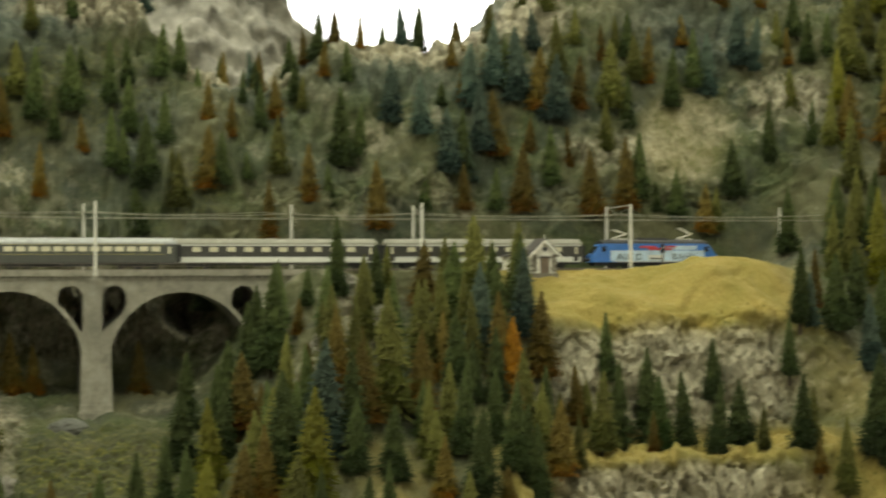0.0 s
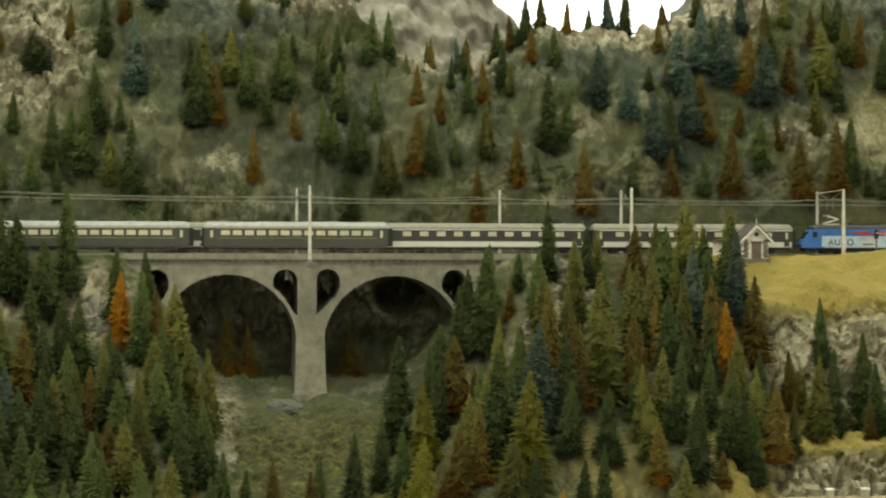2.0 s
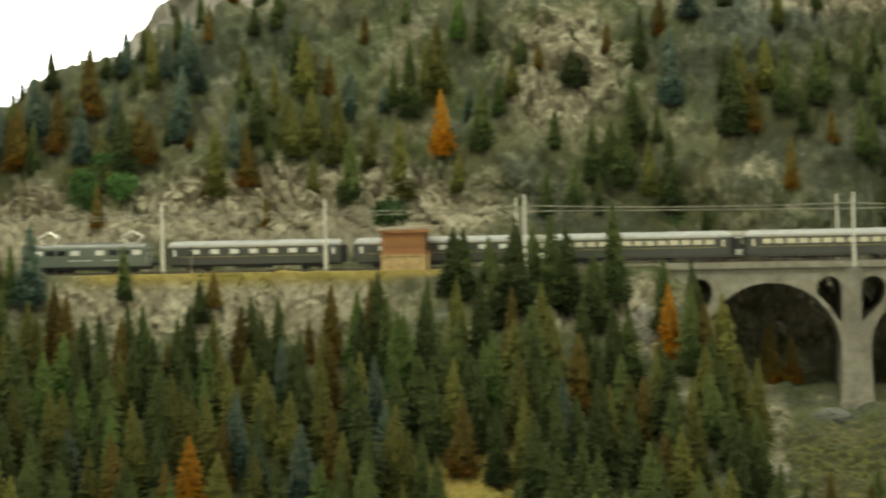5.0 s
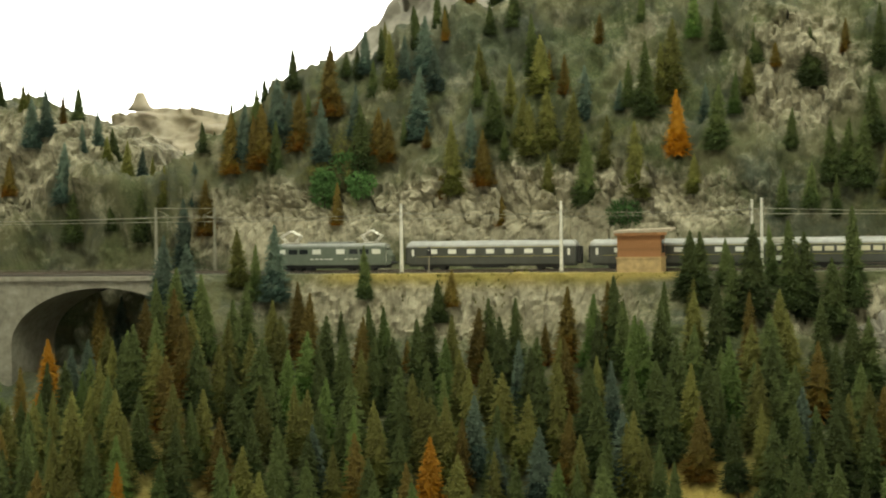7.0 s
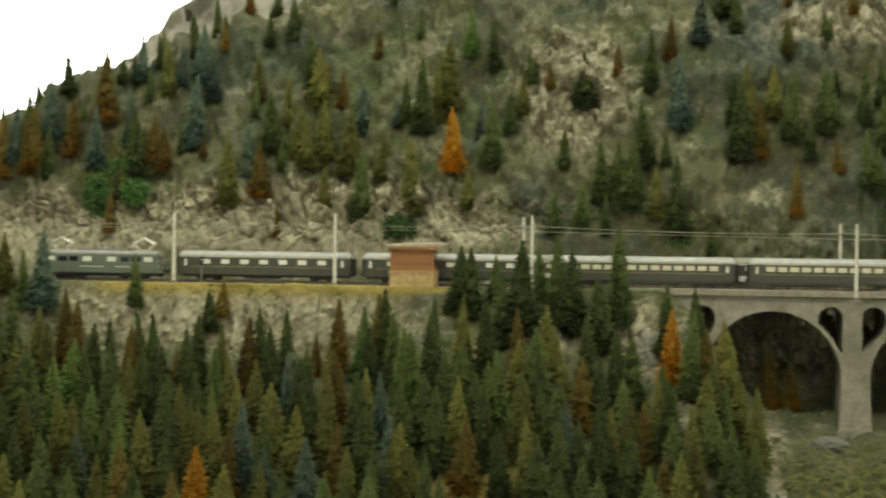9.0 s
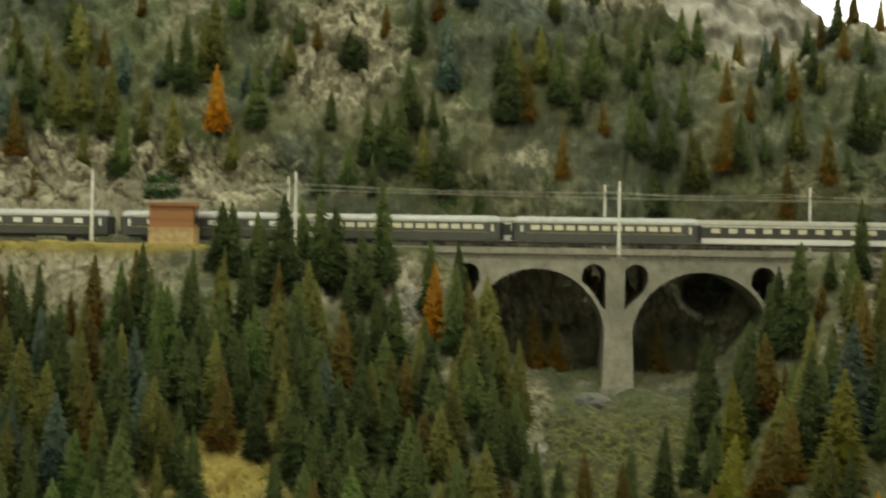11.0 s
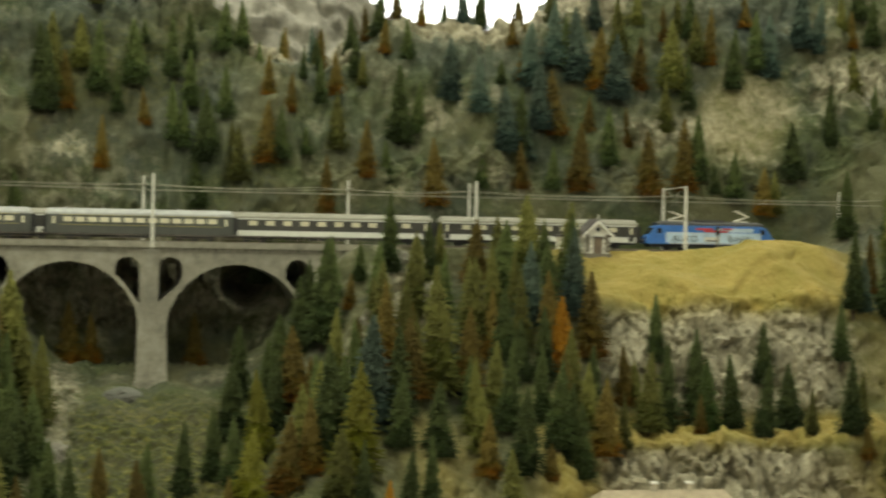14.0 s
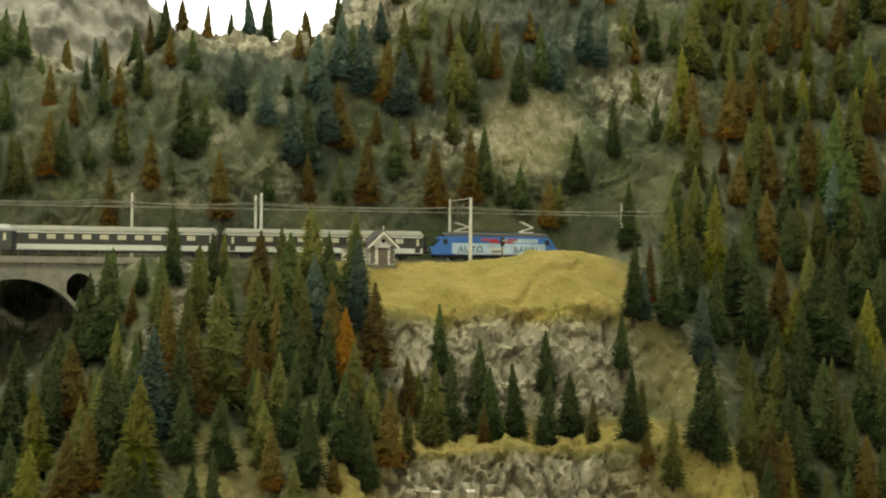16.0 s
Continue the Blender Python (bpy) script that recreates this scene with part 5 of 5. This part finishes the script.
STAND_10 = [(-0.458, -0.091, 0.087, "D"), (-0.451, 0.167, 0.065, "D"), (-0.448, -0.398, 0.107, "O"), (-0.446, -0.294, 0.103, "D"), (-0.441, -0.211, 0.106, "O"), (-0.435, -0.338, 0.101, "D"), (-0.432, -0.423, 0.122, "D"), (-0.431, -0.125, 0.129, "D"), (-0.423, -0.239, 0.105, "O"), (-0.421, 0.236, 0.097, "D"), (-0.418, 0.125, 0.075, "D"), (-0.416, -0.34, 0.117, "D"), (-0.412, -0.112, 0.123, "D"), (-0.406, -0.386, 0.107, "D"), (-0.4, -0.358, 0.108, "B"), (-0.388, 0.144, 0.099, "D"), (-0.386, -0.282, 0.103, "R"), (-0.382, -0.36, 0.1, "D"), (-0.379, 0.125, 0.068, "D"), (-0.375, -0.416, 0.097, "D"), (-0.371, -0.132, 0.109, "D"), (-0.368, 0.237, 0.055, "R"), (-0.366, 0.164, 0.085, "D"), (-0.364, -0.274, 0.111, "D")]
STAND_11 = [(-0.358, -0.341, 0.108, "D"), (-0.356, -0.37, 0.115, "D"), (-0.345, -0.102, 0.146, "D"), (-0.344, -0.328, 0.101, "O"), (-0.344, -0.215, 0.105, "D"), (-0.34, 0.141, 0.113, "D"), (-0.322, -0.443, 0.096, "D"), (-0.321, -0.216, 0.109, "D"), (-0.319, -0.311, 0.101, "O"), (-0.319, 0.161, 0.104, "D"), (-0.314, -0.363, 0.103, "D"), (-0.314, 0.23, 0.104, "D"), (-0.3, -0.309, 0.101, "R"), (-0.297, 0.127, 0.084, "O"), (-0.284, -0.411, 0.097, "D"), (-0.284, 0.154, 0.058, "D"), (-0.279, -0.298, 0.101, "O"), (-0.277, -0.142, 0.107, "D"), (-0.27, -0.422, 0.096, "R"), (-0.267, -0.321, 0.1, "D"), (-0.267, 0.128, 0.125, "D"), (-0.265, -0.209, 0.105, "X"), (-0.263, 0.204, 0.125, "B"), (-0.256, -0.38, 0.098, "D")]
STAND_12 = [(-0.233, -0.371, 0.096, "O"), (-0.232, -0.416, 0.094, "O"), (-0.23, -0.164, 0.105, "D"), (-0.229, -0.498, 0.09, "O"), (-0.218, -0.306, 0.099, "O"), (-0.211, -0.287, 0.107, "D"), (-0.209, 0.127, 0.101, "D"), (-0.206, -0.49, 0.091, "O"), (-0.196, -0.297, 0.099, "D"), (-0.189, -0.098, 0.053, "D"), (-0.188, -0.366, 0.096, "D"), (-0.183, -0.462, 0.115, "D"), (-0.176, 0.209, 0.085, "D"), (-0.171, -0.253, 0.101, "O"), (-0.17, -0.398, 0.095, "D"), (-0.168, 0.163, 0.125, "D"), (-0.162, -0.546, 0.089, "R"), (-0.158, 0.189, 0.125, "O"), (-0.157, -0.285, 0.1, "O"), (-0.149, -0.391, 0.095, "D"), (-0.146, -0.25, 0.11, "O"), (-0.143, -0.524, 0.09, "D"), (-0.136, 0.187, 0.094, "R"), (-0.132, -0.47, 0.092, "D")]
STAND_13 = [(-0.12, 0.045, 0.093, "R"), (-0.113, 0.204, 0.086, "O"), (-0.106, -0.529, 0.09, "D"), (-0.087, 0.045, 0.076, "R"), (-0.087, 0.188, 0.114, "D"), (-0.08, 0.148, 0.084, "R"), (-0.068, -0.474, 0.092, "R"), (-0.056, 0.18, 0.069, "D"), (-0.029, 0.198, 0.105, "D"), (-0.025, -0.504, 0.091, "R"), (-0.016, -0.462, 0.093, "D"), (-0.014, 0.234, 0.04, "D"), (-0.013, 0.164, 0.059, "R"), (0.03, 0.201, 0.101, "D"), (0.031, 0.16, 0.094, "D"), (0.033, -0.413, 0.096, "D"), (0.049, 0.158, 0.076, "D"), (0.058, 0.188, 0.091, "D"), (0.059, 0.235, 0.078, "D"), (0.066, 0.045, 0.085, "R"), (0.07, 0.144, 0.085, "D"), (0.073, 0.149, 0.091, "D"), (0.074, -0.357, 0.098, "D"), (0.084, 0.153, 0.104, "D")]
STAND_14 = [(0.087, -0.47, 0.057, "R"), (0.1, -0.389, 0.097, "D"), (0.104, -0.247, 0.103, "D"), (0.112, -0.437, 0.103, "Y"), (0.113, 0.173, 0.086, "D"), (0.113, 0.256, 0.088, "D"), (0.121, -0.119, 0.109, "D"), (0.124, 0.15, 0.059, "O"), (0.132, 0.144, 0.085, "O"), (0.139, -0.308, 0.113, "Y"), (0.144, 0.26, 0.079, "D"), (0.157, -0.189, 0.106, "D"), (0.162, -0.244, 0.104, "D"), (0.163, -0.408, 0.097, "R"), (0.17, 0.127, 0.094, "D"), (0.173, 0.235, 0.066, "D"), (0.177, -0.162, 0.107, "D"), (0.177, 0.147, 0.099, "R"), (0.179, -0.237, 0.051, "R"), (0.182, 0.18, 0.065, "R"), (0.191, -0.231, 0.105, "R"), (0.196, -0.402, 0.097, "R"), (0.197, 0.121, 0.085, "D"), (0.2, 0.143, 0.085, "D")]
STAND_15 = [(0.207, -0.147, 0.108, "D"), (0.212, -0.25, 0.059, "R"), (0.217, 0.174, 0.065, "R"), (0.219, -0.134, 0.109, "D"), (0.224, -0.473, 0.098, "O"), (0.226, -0.376, 0.147, "D"), (0.235, -0.178, 0.147, "D"), (0.239, 0.199, 0.055, "D"), (0.242, 0.158, 0.044, "D"), (0.25, -0.431, 0.144, "Y"), (0.254, -0.486, 0.094, "D"), (0.267, 0.2, 0.075, "D"), (0.272, 0.119, 0.094, "R"), (0.274, -0.164, 0.053, "R"), (0.275, -0.246, 0.06, "R"), (0.277, -0.361, 0.153, "B"), (0.283, -0.502, 0.057, "X"), (0.292, -0.129, 0.058, "D"), (0.292, 0.158, 0.096, "O"), (0.297, 0.217, 0.071, "R"), (0.303, -0.202, 0.061, "O"), (0.309, -0.495, 0.094, "D"), (0.312, -0.24, 0.113, "O"), (0.316, -0.358, 0.124, "D")]
STAND_16 = [(0.326, 0.225, 0.078, "D"), (0.334, 0.125, 0.092, "R"), (0.337, 0.213, 0.056, "O"), (0.338, -0.323, 0.11, "R"), (0.34, -0.482, 0.095, "D"), (0.344, -0.097, 0.054, "R"), (0.357, -0.212, 0.056, "R"), (0.362, -0.402, 0.098, "D"), (0.362, -0.192, 0.116, "O"), (0.368, 0.125, 0.069, "D"), (0.375, 0.224, 0.06, "R"), (0.381, -0.303, 0.17, "O"), (0.392, 0.159, 0.125, "D"), (0.396, -0.109, 0.087, "D"), (0.412, 0.214, 0.066, "D"), (0.415, -0.097, 0.064, "O"), (0.42, 0.168, 0.085, "D"), (0.423, -0.289, 0.112, "R"), (0.441, -0.234, 0.123, "O"), (0.444, -0.495, 0.095, "O"), (0.445, 0.119, 0.108, "R"), (0.459, -0.382, 0.125, "D"), (0.461, -0.137, 0.095, "R"), (0.468, -0.449, 0.113, "D")]
STAND_17 = [(0.473, -0.205, 0.108, "O"), (0.475, -0.281, 0.105, "D"), (0.484, 0.193, 0.103, "B"), (0.5, -0.455, 0.048, "R"), (0.507, -0.37, 0.101, "D"), (0.514, -0.427, 0.115, "D"), (0.52, 0.126, 0.07, "D"), (0.522, -0.225, 0.121, "B"), (0.524, -0.309, 0.104, "D"), (0.524, 0.162, 0.091, "B"), (0.532, -0.411, 0.1, "D"), (0.547, -0.259, 0.124, "R"), (0.55, -0.419, 0.1, "D"), (0.554, -0.268, 0.106, "X"), (0.56, -0.325, 0.104, "O"), (0.568, 0.15, 0.107, "B"), (0.568, 0.203, 0.041, "D"), (0.586, -0.231, 0.126, "B"), (0.587, 0.125, 0.077, "R"), (0.588, 0.155, 0.107, "D"), (0.596, 0.248, 0.052, "R"), (0.598, 0.161, 0.088, "B"), (0.603, -0.248, 0.121, "R"), (0.606, 0.223, 0.052, "R")]
STAND_18 = [(0.618, 0.226, 0.11, "B"), (0.619, -0.376, 0.072, "O"), (0.623, -0.27, 0.061, "O"), (0.629, 0.17, 0.118, "B"), (0.639, 0.125, 0.07, "D"), (0.652, 0.179, 0.109, "R"), (0.653, -0.263, 0.084, "R"), (0.663, 0.227, 0.111, "B"), (0.666, -0.264, 0.064, "O"), (0.667, -0.331, 0.109, "O"), (0.682, 0.229, 0.086, "D"), (0.684, 0.127, 0.112, "R"), (0.702, -0.249, 0.097, "D"), (0.702, 0.218, 0.125, "B"), (0.707, -0.279, 0.124, "D"), (0.711, 0.176, 0.062, "R"), (0.733, 0.205, 0.106, "R"), (0.737, 0.143, 0.099, "D"), (0.74, -0.334, 0.055, "R"), (0.756, -0.268, 0.137, "D"), (0.756, 0.18, 0.11, "B"), (0.758, -0.316, 0.103, "G"), (0.773, 0.162, 0.067, "R"), (0.78, 0.239, 0.102, "O")]
STAND_19 = [(0.793, -0.316, 0.103, "D"), (0.801, 0.122, 0.108, "R"), (0.803, 0.204, 0.091, "R"), (0.816, 0.262, 0.064, "O"), (0.825, -0.352, 0.098, "D"), (0.843, 0.176, 0.091, "O"), (0.86, -0.253, 0.09, "D"), (0.861, 0.203, 0.117, "O"), (0.861, 0.255, 0.064, "R"), (0.862, 0.129, 0.119, "R"), (0.879, -0.306, 0.092, "D"), (0.883, 0.191, 0.091, "D"), (0.887, 0.138, 0.11, "D"), (0.888, 0.262, 0.065, "O"), (0.897, -0.348, 0.063, "O"), (0.906, 0.253, 0.083, "D"), (0.914, 0.128, 0.052, "D"), (0.915, 0.231, 0.083, "O"), (0.936, 0.233, 0.098, "R"), (0.943, -0.372, 0.103, "D"), (0.948, 0.125, 0.085, "D"), (0.962, -0.389, 0.047, "R"), (0.969, -0.341, 0.08, "O"), (0.973, 0.214, 0.103, "D")]
STAND_20 = [(0.98, -0.248, 0.083, "D"), (0.995, -0.401, 0.106, "O"), (0.996, 0.119, 0.08, "R"), (1.008, -0.223, 0.114, "D"), (1.014, 0.272, 0.055, "R"), (1.016, 0.12, 0.073, "O"), (1.018, 0.231, 0.104, "D"), (1.024, -0.218, 0.08, "B"), (1.044, 0.23, 0.11, "B"), (1.051, -0.372, 0.108, "D"), (1.052, -0.389, 0.142, "D"), (1.055, 0.138, 0.096, "D"), (1.056, -0.173, 0.091, "R"), (1.063, -0.401, 0.107, "D"), (1.078, -0.198, 0.116, "D"), (1.103, 0.235, 0.105, "B"), (1.112, -0.391, 0.116, "O"), (1.112, -0.246, 0.114, "B"), (1.112, 0.051, 0.109, "D"), (1.114, -0.458, 0.105, "D"), (1.126, 0.155, 0.103, "D"), (1.131, 0.238, 0.095, "B"), (1.139, -0.059, 0.116, "O"), (1.14, -0.144, 0.108, "D")]
STAND_21 = [(1.153, -0.381, 0.109, "R"), (1.167, -0.168, 0.118, "D"), (1.169, -0.011, 0.129, "D"), (1.171, -0.063, 0.112, "O"), (1.175, -0.281, 0.113, "O"), (1.18, -0.317, 0.112, "O"), (1.188, 0.261, 0.067, "O"), (1.204, 0.255, 0.066, "R"), (1.206, -0.007, 0.109, "O"), (1.208, -0.08, 0.152, "Y"), (1.215, -0.32, 0.121, "D"), (1.219, -0.129, 0.12, "D"), (1.221, 0.123, 0.092, "O"), (1.227, -0.173, 0.157, "D"), (1.23, -0.337, 0.129, "D"), (1.235, -0.235, 0.116, "D"), (1.243, -0.17, 0.119, "D"), (1.248, 0.008, 0.084, "D"), (1.255, -0.27, 0.115, "D"), (1.255, 0.124, 0.113, "R"), (1.273, -0.067, 0.102, "D"), (1.28, 0.251, 0.078, "D"), (1.282, -0.3, 0.141, "D"), (1.282, -0.16, 0.12, "R")]
STAND_22 = [(1.283, 0.05, 0.063, "R"), (1.289, -0.223, 0.117, "D"), (1.292, 0.014, 0.084, "R"), (1.292, 0.199, 0.125, "O"), (1.296, -0.308, 0.114, "O"), (1.305, -0.335, 0.112, "D"), (1.307, -0.028, 0.094, "D"), (1.308, -0.067, 0.113, "R"), (1.312, -0.321, 0.113, "O"), (1.321, 0.11, 0.113, "R"), (1.322, -0.355, 0.112, "R"), (1.323, 0.196, 0.06, "O"), (1.327, -0.187, 0.119, "D"), (1.328, -0.088, 0.102, "D"), (1.329, 0.027, 0.106, "O"), (1.332, 0.055, 0.086, "O"), (1.344, -0.21, 0.17, "D"), (1.344, 0.114, 0.093, "R"), (1.35, -0.085, 0.113, "O"), (1.35, 0.017, 0.117, "R"), (1.357, -0.292, 0.143, "D"), (1.358, -0.088, 0.092, "O"), (1.368, 0.211, 0.118, "O"), (1.375, -0.31, 0.133, "D")]
STAND_23 = [(1.376, 0.141, 0.094, "R"), (1.389, 0.01, 0.117, "D"), (1.393, -0.082, 0.113, "O"), (1.394, -0.117, 0.092, "O"), (1.397, 0.133, 0.076, "R"), (1.407, 0.088, 0.064, "O"), (1.417, 0.12, 0.083, "O"), (1.423, -0.156, 0.121, "D"), (1.425, 0.02, 0.128, "R"), (1.432, -0.056, 0.12, "B"), (1.435, -0.197, 0.12, "D"), (1.442, 0.011, 0.112, "O"), (1.444, 0.13, 0.084, "O"), (1.447, -0.094, 0.124, "O"), (1.45, -0.07, 0.146, "G"), (1.452, -0.012, 0.149, "G"), (1.453, 0.243, 0.073, "O"), (1.461, -0.124, 0.102, "D"), (1.466, 0.119, 0.084, "Y"), (1.487, 0.118, 0.084, "O"), (1.497, -0.097, 0.114, "D"), (1.506, 0.218, 0.084, "R"), (1.514, 0.107, 0.084, "O"), (1.52, 0.018, 0.108, "O")]
STAND_24 = [(1.524, -0.013, 0.096, "R"), (1.556, 0.228, 0.068, "O"), (1.567, 0.113, 0.044, "Y"), (1.567, 0.162, 0.086, "O"), (1.581, 0.21, 0.098, "R"), (1.585, 0.091, 0.11, "Y"), (1.59, 0.144, 0.118, "D")]
STANDS = [STAND_0, STAND_1, STAND_2, STAND_3, STAND_4, STAND_5, STAND_6, STAND_7, STAND_8, STAND_9, STAND_10, STAND_11, STAND_12, STAND_13, STAND_14, STAND_15, STAND_16, STAND_17, STAND_18, STAND_19, STAND_20, STAND_21, STAND_22, STAND_23, STAND_24]
rnd = random.Random(11)
far_trees, near_trees = [], []
for stand in STANDS:
    for x, y, h, hue in stand:
        (far_trees if y > -0.105 else near_trees).append((x, y, h * 1.04, hue))
for x, y, h, hue in near_trees:
    conifer(x, y, h, hue, rnd)


def scatter(count, x0, x1, y0, y1, h0, h1, hues, gap, clear=()):
    """More trees between those above, never nearer to another than gap."""
    made = 0
    for _ in range(count * 12):
        x, y = rnd.uniform(x0, x1), rnd.uniform(y0, y1)
        if made >= count:
            break
        if any(abs(x - cx) < w and abs(y - cy) < d for cx, cy, w, d in clear):
            continue
        if min((x - t[0]) ** 2 + (y - t[1]) ** 2 for t in near_trees + far_trees) < gap * gap:
            continue
        far_trees.append((x, y, rnd.uniform(h0, h1), rnd.choice(hues)))
        made += 1


open_ground = ((-0.94, -0.14, 0.26, 0.06), (-0.52, -0.45, 0.07, 0.09), (-1.24, -0.47, 0.07, 0.06), (1.08, -0.47, 0.12, 0.06), (-1.75, -0.40, 0.06, 0.06))
scatter(150, -1.66, -0.15, -0.56, -0.20, 0.095, 0.13, "DDDDDOOGR", 0.030, open_ground)
scatter(110, 1.18, 1.75, -0.50, 0.30, 0.08, 0.115, "DDOOORRY", 0.029, open_ground)
scatter(40, 0.19, 0.60, -0.42, -0.12, 0.08, 0.12, "DDOOR", 0.028, ((0.36, -0.36, 0.05, 0.07),))
scatter(50, -1.2, 1.2, 0.15, 0.34, 0.055, 0.09, "DDOBR", 0.042, ((-0.44, 0.25, 0.14, 0.1), (-0.15, 0.15, 0.14, 0.06), (-0.85, 0.13, 0.35, 0.05), (1.02, 0.22, 0.14, 0.08)))
scatter(18, -1.95, -1.45, 0.14, 0.34, 0.05, 0.08, "DBOR", 0.04)


def build_forest():
    """The trees behind the tracks and the thicket, too many to count, in one mesh."""
    hues = list(FOLIAGE)
    allv, allf, mats, up, tip, tint, start = [], [], [], [], [], [], 0
    for x, y, h, hue in far_trees:
        v, f, tips = SHAPES[rnd.randrange(4)]
        wide = h * rnd.uniform(0.95, 1.3) * (1.15 if h < 0.05 else 1.0)
        a = rnd.uniform(0, 6.28)
        ca, sa = math.cos(a), math.sin(a)
        lean, tilt = rnd.gauss(0, 0.03), rnd.gauss(0, 0.03)
        w = np.stack([x + wide * (v[:, 0] * ca - v[:, 1] * sa) + lean * h * v[:, 2], y + wide * (v[:, 0] * sa + v[:, 1] * ca) + tilt * h * v[:, 2], height(x, y) - 0.002 + h * v[:, 2]], 1)
        allv.append(w)
        allf.extend([tuple(i + start for i in q) for q in f])
        mats.extend([hues.index(hue)] * len(f))
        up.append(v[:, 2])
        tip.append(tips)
        tint.append(np.full(len(v), rnd.uniform(-0.3, 0.3)))
        start += len(v)
    me = bpy.data.meshes.new("forest")
    me.from_pydata(np.concatenate(allv).tolist(), [], allf)
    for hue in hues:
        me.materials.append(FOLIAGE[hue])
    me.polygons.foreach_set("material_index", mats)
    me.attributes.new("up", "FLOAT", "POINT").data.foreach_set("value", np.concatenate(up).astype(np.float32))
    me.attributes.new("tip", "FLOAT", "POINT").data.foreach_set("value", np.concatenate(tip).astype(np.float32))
    me.attributes.new("tint", "FLOAT", "POINT").data.foreach_set("value", np.concatenate(tint).astype(np.float32))
    return tagged(new("forest", me), "dense green and rust model conifers covering the slopes", "forest", kind="stuff")


build_forest()


def bush(x, y, z, size, count, seed):
    """A round bush of many small leaf tufts."""
    r = random.Random(seed)
    verts, faces = [], []
    for _ in range(count * 2):
        d = Vector((r.gauss(0, 1), r.gauss(0, 1), r.gauss(0, 1))).normalized()
        p = Vector((d.x * size[0], d.y * size[1], d.z * size[2])) * r.uniform(0.55, 1.05)
        for _ in range(3):
            t = Vector((r.gauss(0, 1), r.gauss(0, 1), r.gauss(0, 1))).normalized() * 0.0034
            u = t.cross(d).normalized() * 0.0017
            b = len(verts)
            verts.extend([p - u, p + u, p + t + d * 0.003])
            faces.append((b, b + 1, b + 2))
    me = bpy.data.meshes.new("leaves")
    me.from_pydata([tuple(v) for v in verts], [], faces)
    me.materials.append(BUSH)
    me.attributes.new("up", "FLOAT", "POINT").data.foreach_set("value", [1.0] * len(verts))
    t = thing("bush", "round fresh green bush at the rock's foot", "bush", "bushes", at=(x, y, z))
    part("leaves", me, None, t)
    part("stem", rod((0, 0, -size[2] * 1.3), (0, 0, 0), 0.002), BARK, t)


bush(-0.712, 0.125, 1.513, (0.028, 0.018, 0.025), 420, 4)
bush(-0.275, 0.135, 1.492, (0.045, 0.015, 0.020), 420, 5)
# fresh growth hangs over the rock wall
bush(-1.225, 0.135, 1.565, (0.026, 0.012, 0.034), 420, 8)
bush(-1.185, 0.15, 1.600, (0.034, 0.012, 0.028), 420, 9)
bush(-1.16, 0.137, 1.57, (0.026, 0.010, 0.022), 300, 10)
bush(0.16, 0.21, 1.60, (0.03, 0.012, 0.018), 200, 6)


def build_tufts():
    """Grass and moss tufts on the ravine floor, the cliff ledges and the clearings."""
    r = random.Random(23)
    verts, faces, mats = [], [], []
    beds = ((900, -0.13, 0.17, -0.42, -0.10, "OYOD"), (700, 0.58, 1.06, -0.40, -0.20, "YO"), (350, 0.98, 1.2, -0.5, -0.36, "YO"), (300, -0.6, -0.44, -0.5, -0.38, "YO"), (300, 0.3, 0.44, -0.42, -0.25, "OY"), (350, -1.2, -0.6, -0.10, -0.082, "YO"))
    hues = list(FOLIAGE)
    for count, x0, x1, y0, y1, pick in beds:
        for _ in range(count):
            x, y = r.uniform(x0, x1), r.uniform(y0, y1)
            if noise.noise(Vector((x * 30, y * 30, 1.7))) < -0.05:
                continue
            z = height(x, y)
            m = hues.index(r.choice(pick))
            for _ in range(5):
                a, s = r.uniform(0, 6.28), r.uniform(0.0022, 0.005)
                dx, dy = math.cos(a) * s * 0.6, math.sin(a) * s * 0.6
                b = len(verts)
                verts.extend([(x - dy * 0.5, y + dx * 0.5, z - 0.002), (x + dy * 0.5, y - dx * 0.5, z - 0.002), (x + dx, y + dy, z + s)])
                faces.append((b, b + 1, b + 2))
                mats.append(m)
    me = bpy.data.meshes.new("grass_tufts")
    me.from_pydata(verts, [], faces)
    for hue in hues:
        me.materials.append(FOLIAGE[hue])
    me.polygons.foreach_set("material_index", mats)
    me.attributes.new("up", "FLOAT", "POINT").data.foreach_set("value", [0.8] * len(verts))
    return tagged(new("grass_tufts", me), "olive and yellow grass tufts on ravine floor and ledges", "grass", kind="stuff")


build_tufts()
